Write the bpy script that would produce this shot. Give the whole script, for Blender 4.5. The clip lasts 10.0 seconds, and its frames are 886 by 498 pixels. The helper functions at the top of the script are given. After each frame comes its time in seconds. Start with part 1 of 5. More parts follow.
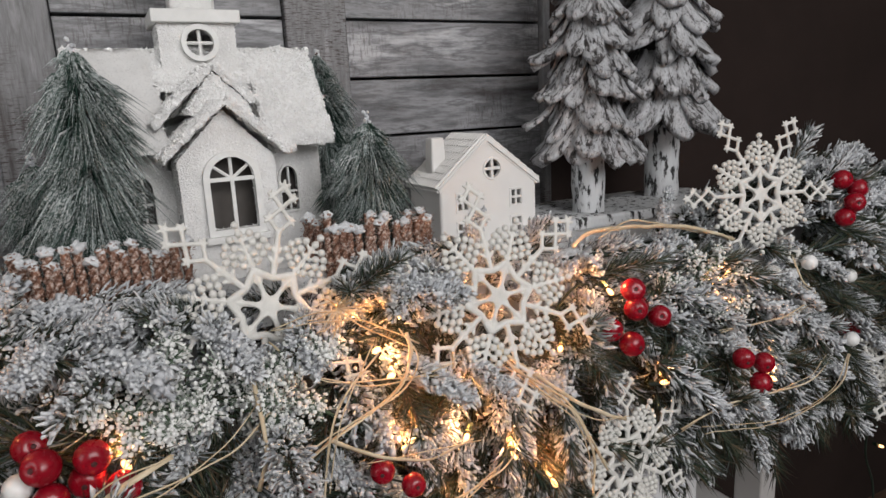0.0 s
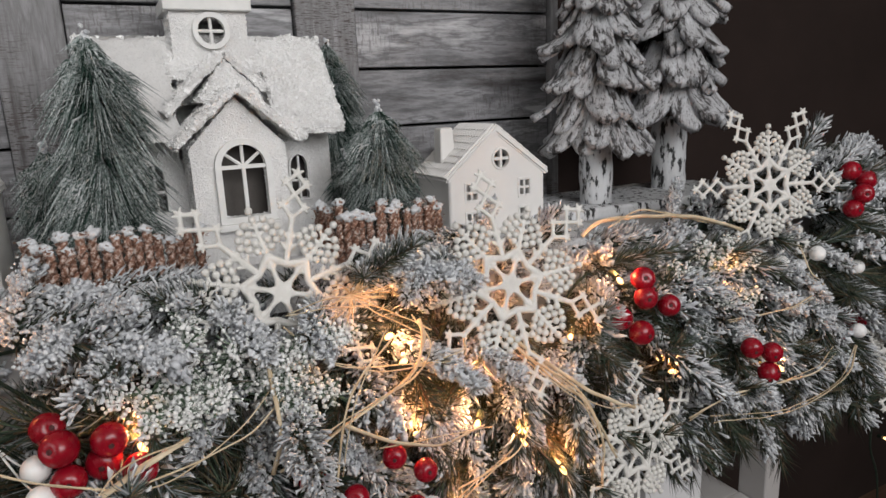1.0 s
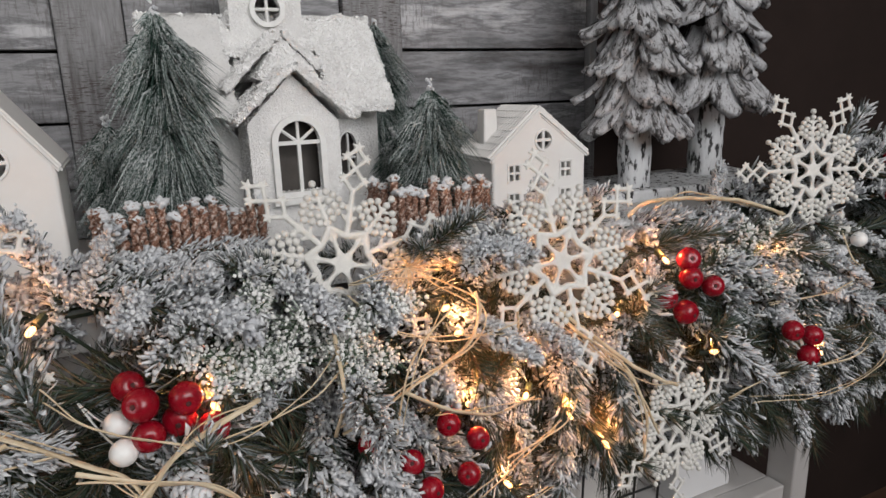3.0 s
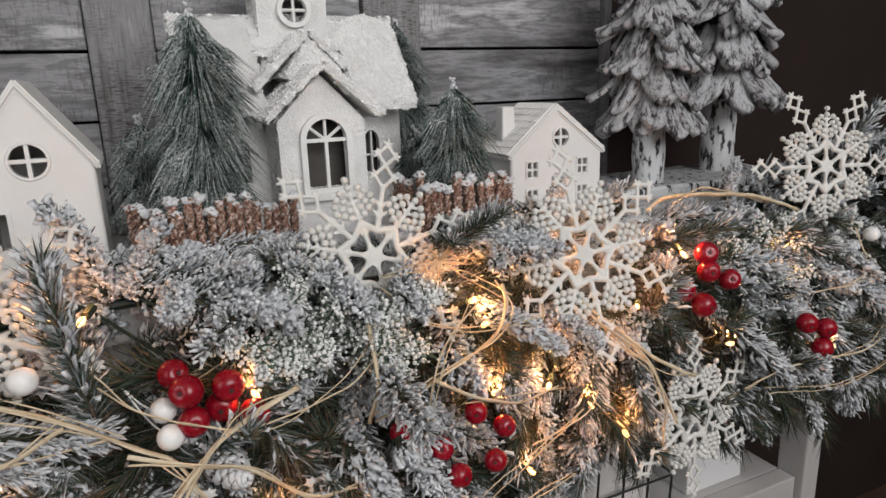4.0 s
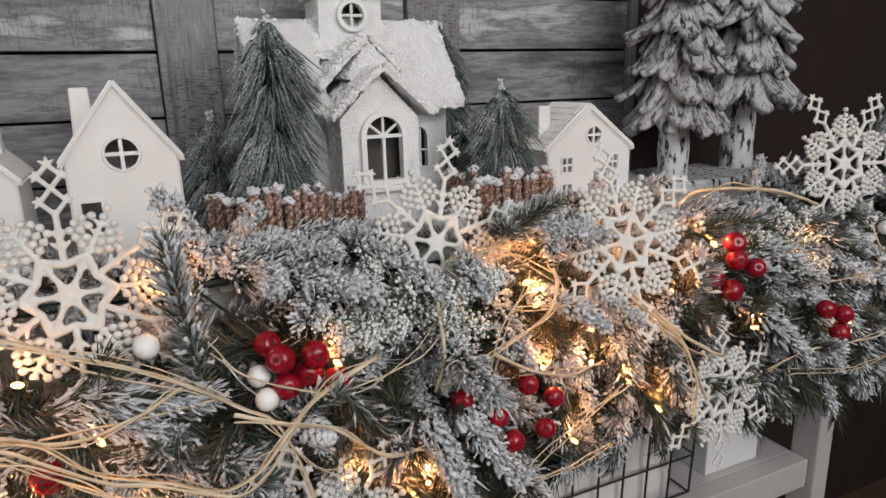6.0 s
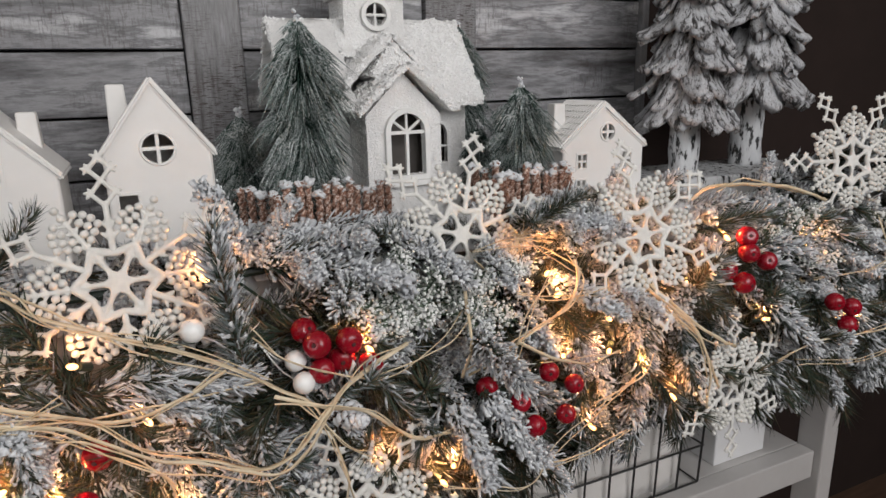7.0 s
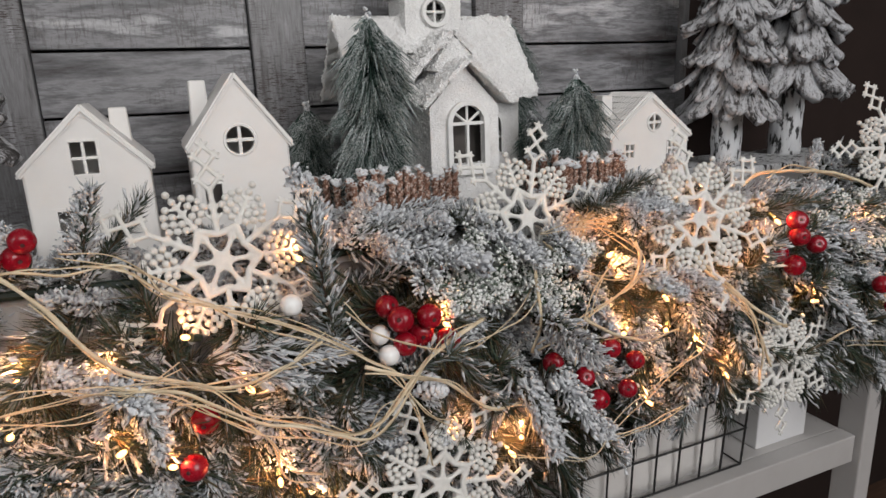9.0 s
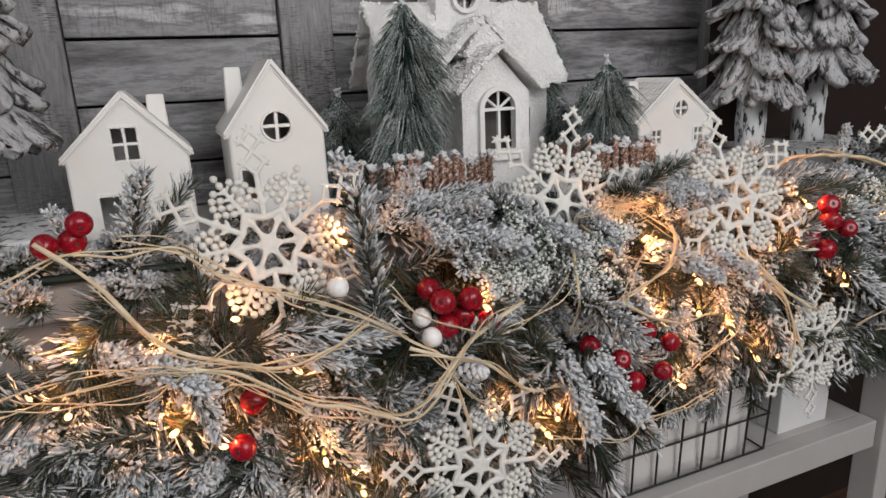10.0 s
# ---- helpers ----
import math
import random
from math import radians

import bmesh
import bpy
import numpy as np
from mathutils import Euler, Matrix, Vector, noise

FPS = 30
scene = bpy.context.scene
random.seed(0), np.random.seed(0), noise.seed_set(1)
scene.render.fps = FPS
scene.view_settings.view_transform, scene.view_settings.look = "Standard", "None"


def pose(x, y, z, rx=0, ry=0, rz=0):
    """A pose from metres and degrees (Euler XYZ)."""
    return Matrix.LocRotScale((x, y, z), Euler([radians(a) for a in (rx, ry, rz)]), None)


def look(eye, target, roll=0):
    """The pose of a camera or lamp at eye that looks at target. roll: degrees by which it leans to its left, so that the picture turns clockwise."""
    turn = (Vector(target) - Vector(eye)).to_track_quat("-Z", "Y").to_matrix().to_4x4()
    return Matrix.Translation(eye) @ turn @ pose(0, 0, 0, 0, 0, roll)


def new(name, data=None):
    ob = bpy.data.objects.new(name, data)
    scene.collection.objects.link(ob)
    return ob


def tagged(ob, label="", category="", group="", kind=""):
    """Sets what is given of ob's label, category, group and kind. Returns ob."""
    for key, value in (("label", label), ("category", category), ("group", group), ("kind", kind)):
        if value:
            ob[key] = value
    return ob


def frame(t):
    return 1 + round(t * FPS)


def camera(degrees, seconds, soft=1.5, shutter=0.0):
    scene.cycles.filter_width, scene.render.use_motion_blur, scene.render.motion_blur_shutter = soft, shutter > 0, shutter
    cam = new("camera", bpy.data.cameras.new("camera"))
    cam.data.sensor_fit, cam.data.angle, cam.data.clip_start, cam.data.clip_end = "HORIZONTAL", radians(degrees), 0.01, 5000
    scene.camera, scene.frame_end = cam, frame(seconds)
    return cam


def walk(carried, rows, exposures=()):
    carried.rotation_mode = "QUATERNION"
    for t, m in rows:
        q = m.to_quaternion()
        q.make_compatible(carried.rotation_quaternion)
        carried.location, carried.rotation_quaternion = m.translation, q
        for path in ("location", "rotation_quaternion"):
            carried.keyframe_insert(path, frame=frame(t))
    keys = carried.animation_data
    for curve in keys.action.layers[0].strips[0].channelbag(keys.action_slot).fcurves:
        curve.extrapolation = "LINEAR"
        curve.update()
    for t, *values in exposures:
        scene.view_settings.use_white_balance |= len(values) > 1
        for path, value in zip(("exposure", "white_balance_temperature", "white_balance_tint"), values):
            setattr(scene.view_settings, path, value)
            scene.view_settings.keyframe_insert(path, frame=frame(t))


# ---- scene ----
cam = camera(68.7, 10.0)
PATH = [
    (0, (0.036, 0.039, 1.099), (0.92, 1.78, 0.668), -2.7),
    (0.5, (0.031, 0.039, 1.098), (0.915, 1.78, 0.666), -2.5),
    (1, (0.027, 0.04, 1.094), (0.905, 1.78, 0.648), -2.5),
    (1.5, (0.021, 0.04, 1.091), (0.892, 1.78, 0.63), -2.4),
    (2, (0.014, 0.04, 1.091), (0.873, 1.783, 0.62), -2.1),
    (2.5, (0.003, 0.042, 1.089), (0.847, 1.791, 0.612), -1.8),
    (4, (-0.032, 0.034, 1.091), (0.789, 1.79, 0.6), -1.9),
    (4.5, (-0.048, 0.029, 1.094), (0.775, 1.786, 0.607), -1.6),
    (5, (-0.066, 0.022, 1.095), (0.748, 1.783, 0.607), -1.4),
    (5.5, (-0.081, 0.014, 1.096), (0.731, 1.773, 0.601), -1.6),
    (7, (-0.125, -0.004, 1.097), (0.684, 1.754, 0.591), -1.4),
    (7.5, (-0.138, -0.008, 1.097), (0.665, 1.753, 0.593), -1.4),
    (8, (-0.153, -0.012, 1.095), (0.635, 1.756, 0.591), -1.7),
    (8.5, (-0.166, -0.015, 1.095), (0.61, 1.756, 0.583), -2.1),
    (9, (-0.183, -0.017, 1.093), (0.577, 1.762, 0.584), -2.1),
    (9.5, (-0.199, -0.015, 1.09), (0.55, 1.762, 0.561), -2.0),
    (10, (-0.214, -0.011, 1.089), (0.53, 1.767, 0.555), -2.4),
]
walk(cam, [(t, look(eye, target, roll)) for t, eye, target, roll in PATH])

# ---- light: one large window behind the camera, pale sky outside ----
world = bpy.data.worlds.new("sky")
scene.world = world
world.use_nodes = True
wn = world.node_tree.nodes
sky = wn.new("ShaderNodeTexSky")
sky.sky_type, sky.sun_disc = "NISHITA", False
sky.sun_elevation, sky.sun_rotation = radians(35), radians(150)
world.node_tree.links.new(sky.outputs[0], wn["Background"].inputs[0])
wn["Background"].inputs[1].default_value = 0.1


def area_lamp(name, eye, target, w, h, power, colour):
    d = bpy.data.lights.new(name, "AREA")
    d.shape, d.size, d.size_y, d.energy, d.color = "RECTANGLE", w, h, power, colour
    ob = new(name, d)
    ob.matrix_world = look(eye, target)
    return ob


area_lamp("window_light", (0.50, -1.54, 1.88), (0.25, 0.7, 0.95), 1.6, 1.1, 37.5, (1.0, 0.972, 0.965))
area_lamp("side_window_light", (-1.92, -0.6, 1.75), (0.2, 0.7, 0.95), 1.0, 1.1, 9, (1.0, 0.99, 0.98))
scene.view_settings.exposure = 0.0


# ---- materials ----
def nodes_of(name):
    m = bpy.data.materials.new(name)
    m.use_nodes = True
    nt = m.node_tree
    return m, nt, nt.nodes["Principled BSDF"]


def node(nt, kind, **inputs):
    n = nt.nodes.new(kind)
    for k, v in inputs.items():
        n.inputs[k.replace("_", " ")].default_value = v
    return n


def coords(nt, stretch=(1, 1, 1), shift=True):
    """Object coordinates in metres, stretched, and shifted from object to object."""
    tc = nt.nodes.new("ShaderNodeTexCoord")
    mp = nt.nodes.new("ShaderNodeMapping")
    mp.inputs["Scale"].default_value = stretch
    nt.links.new(tc.outputs["Object"], mp.inputs["Vector"])
    if shift:
        oi = nt.nodes.new("ShaderNodeObjectInfo")
        mul = nt.nodes.new("ShaderNodeMath")
        mul.operation = "MULTIPLY"
        mul.inputs[1].default_value = 37.0
        nt.links.new(oi.outputs["Random"], mul.inputs[0])
        nt.links.new(mul.outputs[0], mp.inputs["Location"])
    return mp.outputs["Vector"]


def ramp(nt, source, stops):
    r = nt.nodes.new("ShaderNodeValToRGB")
    el = r.color_ramp.elements
    while len(el) < len(stops):
        el.new(0.5)
    for e, (p, c) in zip(el, stops):
        e.position = p
        e.color = (*c, 1) if len(c) == 3 else c
    nt.links.new(source, r.inputs[0])
    return r.outputs[0]


def noise_tex(nt, vec, scale, detail=6.0, rough=0.6):
    n = node(nt, "ShaderNodeTexNoise", Scale=scale, Detail=detail, Roughness=rough)
    nt.links.new(vec, n.inputs["Vector"])
    return n.outputs[0]


def bump(nt, height, strength, distance):
    b = node(nt, "ShaderNodeBump", Strength=strength, Distance=distance)
    nt.links.new(height, b.inputs["Height"])
    return b


def mixed(nt, fac, a, b, how="MIX"):
    m = nt.nodes.new("ShaderNodeMix")
    m.data_type, m.blend_type = "RGBA", how
    for sock, v in ((m.inputs[0], fac), (m.inputs[6], a), (m.inputs[7], b)):
        if isinstance(v, (int, float)):
            sock.default_value = v
        elif isinstance(v, tuple):
            sock.default_value = (*v, 1)
        else:
            nt.links.new(v, sock)
    return m.outputs[2]


def speckled(name, stops, scale, rough=0.6, bump_scale=400.0, depth=0.0005, strength=0.6, stretch=(1, 1, 1), metal=0.0, spec=0.5, rough2=None, sheen=0.0):
    """Colour by a ramp over noise, with a second fine noise for relief."""
    m, nt, p = nodes_of(name)
    v = coords(nt, stretch)
    base = noise_tex(nt, v, scale)
    nt.links.new(ramp(nt, base, stops), p.inputs["Base Color"])
    fine = noise_tex(nt, v, bump_scale, 4.0)
    nt.links.new(bump(nt, fine, strength, depth).outputs[0], p.inputs["Normal"])
    p.inputs["Roughness"].default_value = rough
    if rough2 is not None:
        rr = node(nt, "ShaderNodeMapRange")
        rr.inputs["To Min"].default_value, rr.inputs["To Max"].default_value = rough, rough2
        nt.links.new(fine, rr.inputs["Value"])
        nt.links.new(rr.outputs[0], p.inputs["Roughness"])
    p.inputs["Metallic"].default_value = metal
    p.inputs["Specular IOR Level"].default_value = spec
    p.inputs["Sheen Weight"].default_value = sheen
    return m


def island_tinted(name, stops, rough=0.7, spec=0.3, scale=300.0, depth=0.0006, translucent=0.0):
    """Colour drawn for each loose piece of a mesh, with fine mottling."""
    m, nt, p = nodes_of(name)
    g = nt.nodes.new("ShaderNodeNewGeometry")
    c = ramp(nt, g.outputs["Random Per Island"], stops)
    v = coords(nt)
    n = noise_tex(nt, v, scale, 3.0)
    c = mixed(nt, 0.35, c, ramp(nt, n, [(0.3, (0.35, 0.35, 0.35)), (0.7, (1, 1, 1))]), "MULTIPLY")
    nt.links.new(c, p.inputs["Base Color"])
    nt.links.new(bump(nt, n, 0.5, depth).outputs[0], p.inputs["Normal"])
    p.inputs["Roughness"].default_value = rough
    p.inputs["Specular IOR Level"].default_value = spec
    p.inputs["Transmission Weight"].default_value = translucent
    return m


def frosted_strand(name, stops, frost):
    """Strands of several greens with specks of white frost caught along them."""
    m, nt, p = nodes_of(name)
    g = nt.nodes.new("ShaderNodeNewGeometry")
    c = ramp(nt, g.outputs["Random Per Island"], stops)
    v = coords(nt)
    specks = ramp(nt, noise_tex(nt, v, 420.0, 4.0, 0.7), [(0.46, (0, 0, 0)), (0.56, (1, 1, 1))])
    patch = ramp(nt, noise_tex(nt, v, 45.0, 3.0), [(0.34, (0.30, 0.30, 0.30)), (0.66, (1, 1, 1))])
    c = mixed(nt, mixed(nt, 1.0, specks, patch, "MULTIPLY"), c, frost)
    nt.links.new(c, p.inputs["Base Color"])
    p.inputs["Roughness"].default_value = 0.68
    p.inputs["Specular IOR Level"].default_value = 0.3
    return m


def drybrushed(name, stretch, dark, mid, light, wear=0.5, cross=0.45):
    """Grey paint dragged thin over brown boards."""
    m, nt, p = nodes_of(name)
    v = coords(nt, stretch)
    big = noise_tex(nt, v, 5.0, 8.0, 0.65)
    c = ramp(nt, big, [(0.34, dark), (0.43, mid), (0.51, tuple(0.6 * a + 0.4 * b for a, b in zip(mid, light))), (0.55, mid), (0.63, light)])
    fine = noise_tex(nt, coords(nt, (stretch[0] * 5, stretch[1] * 5, stretch[2] * 5)), 7.0, 6.0, 0.7)
    c = mixed(nt, 0.45, c, ramp(nt, fine, [(0.36, (0.42, 0.40, 0.39)), (0.5, (1, 1, 1))]), "MULTIPLY")
    # fine cracks across the brush strokes
    weave = noise_tex(nt, coords(nt, (stretch[2] * 3.0, 1, stretch[0] * 3.0)), 26.0, 3.0, 0.7)
    patch = noise_tex(nt, coords(nt, (1, 1, 1)), 9.0, 2.0)
    crack = ramp(nt, weave, [(0.40, (1, 1, 1)), (0.48, (0, 0, 0))])
    where = ramp(nt, patch, [(0.44, (0, 0, 0)), (0.6, (cross, cross, cross))])
    both = mixed(nt, 1.0, crack, where, "MULTIPLY")
    c = mixed(nt, both, c, (0.05, 0.036, 0.032))
    nt.links.new(c, p.inputs["Base Color"])
    nt.links.new(bump(nt, fine, 0.5, 0.0006).outputs[0], p.inputs["Normal"])
    p.inputs["Roughness"].default_value = wear
    return m


def glittered(name, colour, sparkle=0.08, depth=0.0012, scale=240.0):
    """Crusty snow paint with mica flakes: some tiny facets are glossy and tilted."""
    m, nt, p = nodes_of(name)
    v = coords(nt)
    lumps = noise_tex(nt, v, scale, 5.0, 0.7)
    shade = ramp(nt, noise_tex(nt, v, 40.0, 4.0), [(0.3, tuple(k * 0.86 for k in colour)), (0.65, colour)])
    vo = node(nt, "ShaderNodeTexVoronoi", Scale=900.0)
    nt.links.new(v, vo.inputs["Vector"])
    sep = nt.nodes.new("ShaderNodeSeparateColor")
    nt.links.new(vo.outputs["Color"], sep.inputs[0])
    flake = nt.nodes.new("ShaderNodeMath")
    flake.operation = "LESS_THAN"
    flake.inputs[1].default_value = sparkle
    nt.links.new(sep.outputs[0], flake.inputs[0])
    rr = node(nt, "ShaderNodeMapRange")
    rr.inputs["To Min"].default_value, rr.inputs["To Max"].default_value = 0.75, 0.12
    nt.links.new(flake.outputs[0], rr.inputs["Value"])
    nt.links.new(rr.outputs[0], p.inputs["Roughness"])
    nt.links.new(shade, p.inputs["Base Color"])
    b1 = bump(nt, lumps, 1.0, depth)
    b2 = bump(nt, sep.outputs[1], 0.35, 0.0006)
    nt.links.new(b1.outputs[0], b2.inputs["Normal"])
    nt.links.new(b2.outputs[0], p.inputs["Normal"])
    p.inputs["Specular IOR Level"].default_value = 0.6
    return m


M_PLANK = drybrushed("greywashed_plank", (0.9, 1, 5.0), (0.05, 0.044, 0.043), (0.15, 0.15, 0.158), (0.50, 0.50, 0.515))
M_STILE = drybrushed("greywashed_stile", (9.0, 1, 1.0), (0.075, 0.068, 0.067), (0.17, 0.168, 0.172), (0.30, 0.30, 0.31), cross=1.0)
M_GAP = speckled("dark_backing", [(0.3, (0.012, 0.011, 0.01)), (0.7, (0.025, 0.022, 0.02))], 20)
M_WALL = speckled("dark_brown_paint", [(0.35, (0.025, 0.0172, 0.015)), (0.7, (0.033, 0.0225, 0.0195))], 6, 0.85, 500, 0.0004, 0.3, spec=0.15)
M_ROOM = speckled("warm_grey_paint", [(0.3, (0.33, 0.31, 0.29)), (0.7, (0.37, 0.35, 0.33))], 5, 0.8, 400, 0.0004, 0.3)
M_CEIL = speckled("ceiling_paint", [(0.3, (0.7, 0.69, 0.67)), (0.7, (0.76, 0.75, 0.73))], 5, 0.85, 300, 0.0005, 0.3)
M_FLOOR = speckled("brown_floor", [(0.3, (0.06, 0.035, 0.024)), (0.7, (0.12, 0.07, 0.045))], 8, 0.5, 60, 0.0004, 0.3, (1, 12, 1))
M_WHITE = speckled("white_furniture_paint", [(0.3, (0.45, 0.435, 0.42)), (0.7, (0.52, 0.505, 0.49))], 9, 0.5, 350, 0.0003, 0.25)
M_CHURCH = glittered("glitter_snow_plaster", (0.90, 0.895, 0.88), 0.1, 0.0022, 300.0)
M_CRUST = glittered("glitter_snow_crust", (0.90, 0.895, 0.88), 0.12, 0.0028, 330.0)
# dark colour for the added sheets that stand for shade inside the church
M_INSIDE_SHADE = speckled("interior_shade_card", [(0.3, (0.075, 0.068, 0.062)), (0.7, (0.11, 0.10, 0.092))], 30, 0.9)
M_TRIM = speckled("white_moulding", [(0.3, (0.72, 0.72, 0.70)), (0.7, (0.82, 0.82, 0.80))], 60, 0.6, 700, 0.0004, 0.5)
M_CERAMIC = speckled("matt_white_ceramic", [(0.3, (0.74, 0.725, 0.70)), (0.7, (0.79, 0.775, 0.75))], 25, 0.42, 900, 0.0001, 0.25)
M_BRISTLE = frosted_strand("frosted_green_bristle", [(0.0, (0.022, 0.045, 0.034)), (0.5, (0.05, 0.085, 0.07)), (0.8, (0.13, 0.175, 0.16)), (1.0, (0.32, 0.37, 0.36))], (0.66, 0.69, 0.69))
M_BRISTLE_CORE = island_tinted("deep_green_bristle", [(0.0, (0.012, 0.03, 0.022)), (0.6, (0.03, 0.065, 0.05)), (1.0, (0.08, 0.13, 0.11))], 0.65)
M_NEEDLE = island_tinted("green_needle", [(0.0, (0.018, 0.032, 0.020)), (0.5, (0.045, 0.07, 0.045)), (0.75, (0.09, 0.085, 0.05)), (1.0, (0.18, 0.12, 0.072))], 0.6)
M_MIST = island_tinted("dusted_needle", [(0.0, (0.10, 0.125, 0.115)), (0.5, (0.20, 0.23, 0.23)), (1.0, (0.36, 0.38, 0.39))], 0.75)
M_FLOCK = island_tinted("snow_flock", [(0.0, (0.52, 0.54, 0.57)), (0.5, (0.68, 0.70, 0.72)), (1.0, (0.84, 0.85, 0.86))], 0.9, 0.2, 500.0, 0.001)
M_STEM = speckled("brown_stem", [(0.3, (0.05, 0.03, 0.02)), (0.7, (0.11, 0.07, 0.045))], 80, 0.8)
M_BERRY = speckled("glossy_red_berry", [(0.25, (0.17, 0.002, 0.008)), (0.6, (0.28, 0.004, 0.015)), (0.8, (0.36, 0.010, 0.022))], 70, 0.22, 160, 0.0004, 0.25, rough2=0.32)
M_CALYX = speckled("dark_calyx", [(0.3, (0.03, 0.008, 0.008)), (0.7, (0.09, 0.02, 0.02))], 200, 0.7)
M_PEARL = speckled("white_bead", [(0.3, (0.78, 0.78, 0.76)), (0.7, (0.88, 0.88, 0.86))], 90, 0.42, 900, 0.0003, 0.5)
M_SFLAKE = speckled("white_glitter_plastic", [(0.3, (0.64, 0.63, 0.59)), (0.7, (0.76, 0.75, 0.71))], 120, 0.45, 1500, 0.0006, 0.7, rough2=0.7)
M_RAFFIA = speckled("pale_raffia", [(0.25, (0.44, 0.33, 0.20)), (0.5, (0.62, 0.51, 0.35)), (0.75, (0.76, 0.67, 0.50))], 50, 0.65, 500, 0.0004, 0.6, (1, 1, 1))
M_TINSEL = speckled("copper_chenille", [(0.3, (0.12, 0.055, 0.035)), (0.5, (0.28, 0.14, 0.09)), (0.60, (0.62, 0.52, 0.46))], 420, 0.5, 700, 0.0012, 0.9)
M_WIRE = speckled("black_wire", [(0.3, (0.012, 0.012, 0.012)), (0.7, (0.025, 0.024, 0.023))], 50, 0.5)
M_CLOTH = speckled("white_cotton_liner", [(0.3, (0.62, 0.60, 0.57)), (0.7, (0.74, 0.72, 0.69))], 18, 0.9, 900, 0.0005, 0.6, sheen=0.2)
M_PAPER = speckled("white_card", [(0.3, (0.70, 0.70, 0.70)), (0.7, (0.75, 0.75, 0.75))], 12, 0.7)
M_COTTON = speckled("cotton_snow", [(0.3, (0.66, 0.67, 0.68)), (0.7, (0.80, 0.81, 0.82))], 60, 0.95, 500, 0.003, 0.9)
M_CABLE = speckled("dark_green_cable", [(0.3, (0.008, 0.016, 0.010)), (0.7, (0.016, 0.03, 0.02))], 60, 0.5)
M_CONE = island_tinted("frosted_cone_scale", [(0.0, (0.06, 0.03, 0.025)), (0.7, (0.16, 0.09, 0.07)), (1.0, (0.5, 0.46, 0.44))], 0.7)


def cracked_paint():
    """Chalky white paint worn to dark wood in streaks along the carving."""
    m, nt, p = nodes_of("crackled_white_wood")
    v = coords(nt, (0.5, 1, 0.24))
    worn = noise_tex(nt, v, 95.0, 9.0, 0.78)
    c = ramp(nt, worn, [(0.40, (0.030, 0.026, 0.025)), (0.455, (0.13, 0.125, 0.125)), (0.485, (0.50, 0.505, 0.52)), (0.62, (0.66, 0.67, 0.69))])
    fine = noise_tex(nt, coords(nt, (0.6, 1, 0.30)), 420.0, 6.0, 0.75)
    c = mixed(nt, 0.8, c, ramp(nt, fine, [(0.38, (0.10, 0.095, 0.09)), (0.43, (1, 1, 1))]), "MULTIPLY")
    nt.links.new(c, p.inputs["Base Color"])
    nt.links.new(bump(nt, worn, 1.0, 0.004).outputs[0], p.inputs["Normal"])
    p.inputs["Roughness"].default_value = 0.62
    return m


# near-black core colour: shade in the recesses between boughs, put into the paint
M_CORE_SHADE = speckled("bough_recess_shade", [(0.3, (0.02, 0.018, 0.017)), (0.7, (0.06, 0.055, 0.052))], 60, 0.8)


def trunk_paint():
    m, nt, p = nodes_of("birch_white_trunk")
    v = coords(nt, (1, 1, 0.35))
    n = noise_tex(nt, v, 120.0, 5.0, 0.6)
    c = ramp(nt, n, [(0.40, (0.02, 0.02, 0.02)), (0.46, (0.62, 0.63, 0.64)), (0.8, (0.74, 0.75, 0.76))])
    nt.links.new(c, p.inputs["Base Color"])
    nt.links.new(bump(nt, n, 0.7, 0.003).outputs[0], p.inputs["Normal"])
    p.inputs["Roughness"].default_value = 0.6
    return m


def bulb_glow():
    m, nt, p = nodes_of("lit_warm_bulb")
    p.inputs["Base Color"].default_value = (0.8, 0.36, 0.10, 1)
    p.inputs["Emission Color"].default_value = (1.0, 0.56, 0.24, 1)
    p.inputs["Emission Strength"].default_value = BULB
    return m


BULB = 3.4   # the glass itself; the filament is a small warm lamp at its tip
M_CARVED = cracked_paint()
M_TRUNK = trunk_paint()
M_BULB = bulb_glow()


# ---- mesh helpers ----
def mesh_of(name, bm, *mats):
    me = bpy.data.meshes.new(name)
    if isinstance(bm, bmesh.types.BMesh):
        bmesh.ops.recalc_face_normals(bm, faces=bm.faces)
        bm.to_mesh(me)
        bm.free()
    else:
        me.from_pydata(*bm)
    for m in mats:
        me.materials.append(m)
    return me


def smooth(me):
    me.polygons.foreach_set("use_smooth", [True] * len(me.polygons))
    me.update()
    return me


def part(name, bm, material, parent, label="", m=None, soft=False):
    """One mesh under a thing or a part."""
    me = bm if isinstance(bm, bpy.types.Mesh) else mesh_of(name, bm, material)
    if soft:
        smooth(me)
    ob = new(name, me)
    ob.parent = parent
    if m is not None:
        ob.matrix_basis = m
    return tagged(ob, label)


def thing(name, at, label, category, group="", kind="", rz=0.0):
    ob = new(name)
    ob.empty_display_size = 0.02
    ob.matrix_basis = pose(*at, 0, 0, rz)
    return tagged(ob, label, category, group, kind)


def solo(name, bm, material, at, label, category, group="", kind="", soft=False):
    me = bm if isinstance(bm, bpy.types.Mesh) else mesh_of(name, bm, material)
    if soft:
        smooth(me)
    ob = new(name, me)
    ob.matrix_basis = at if isinstance(at, Matrix) else pose(*at)
    return tagged(ob, label, category, group, kind)


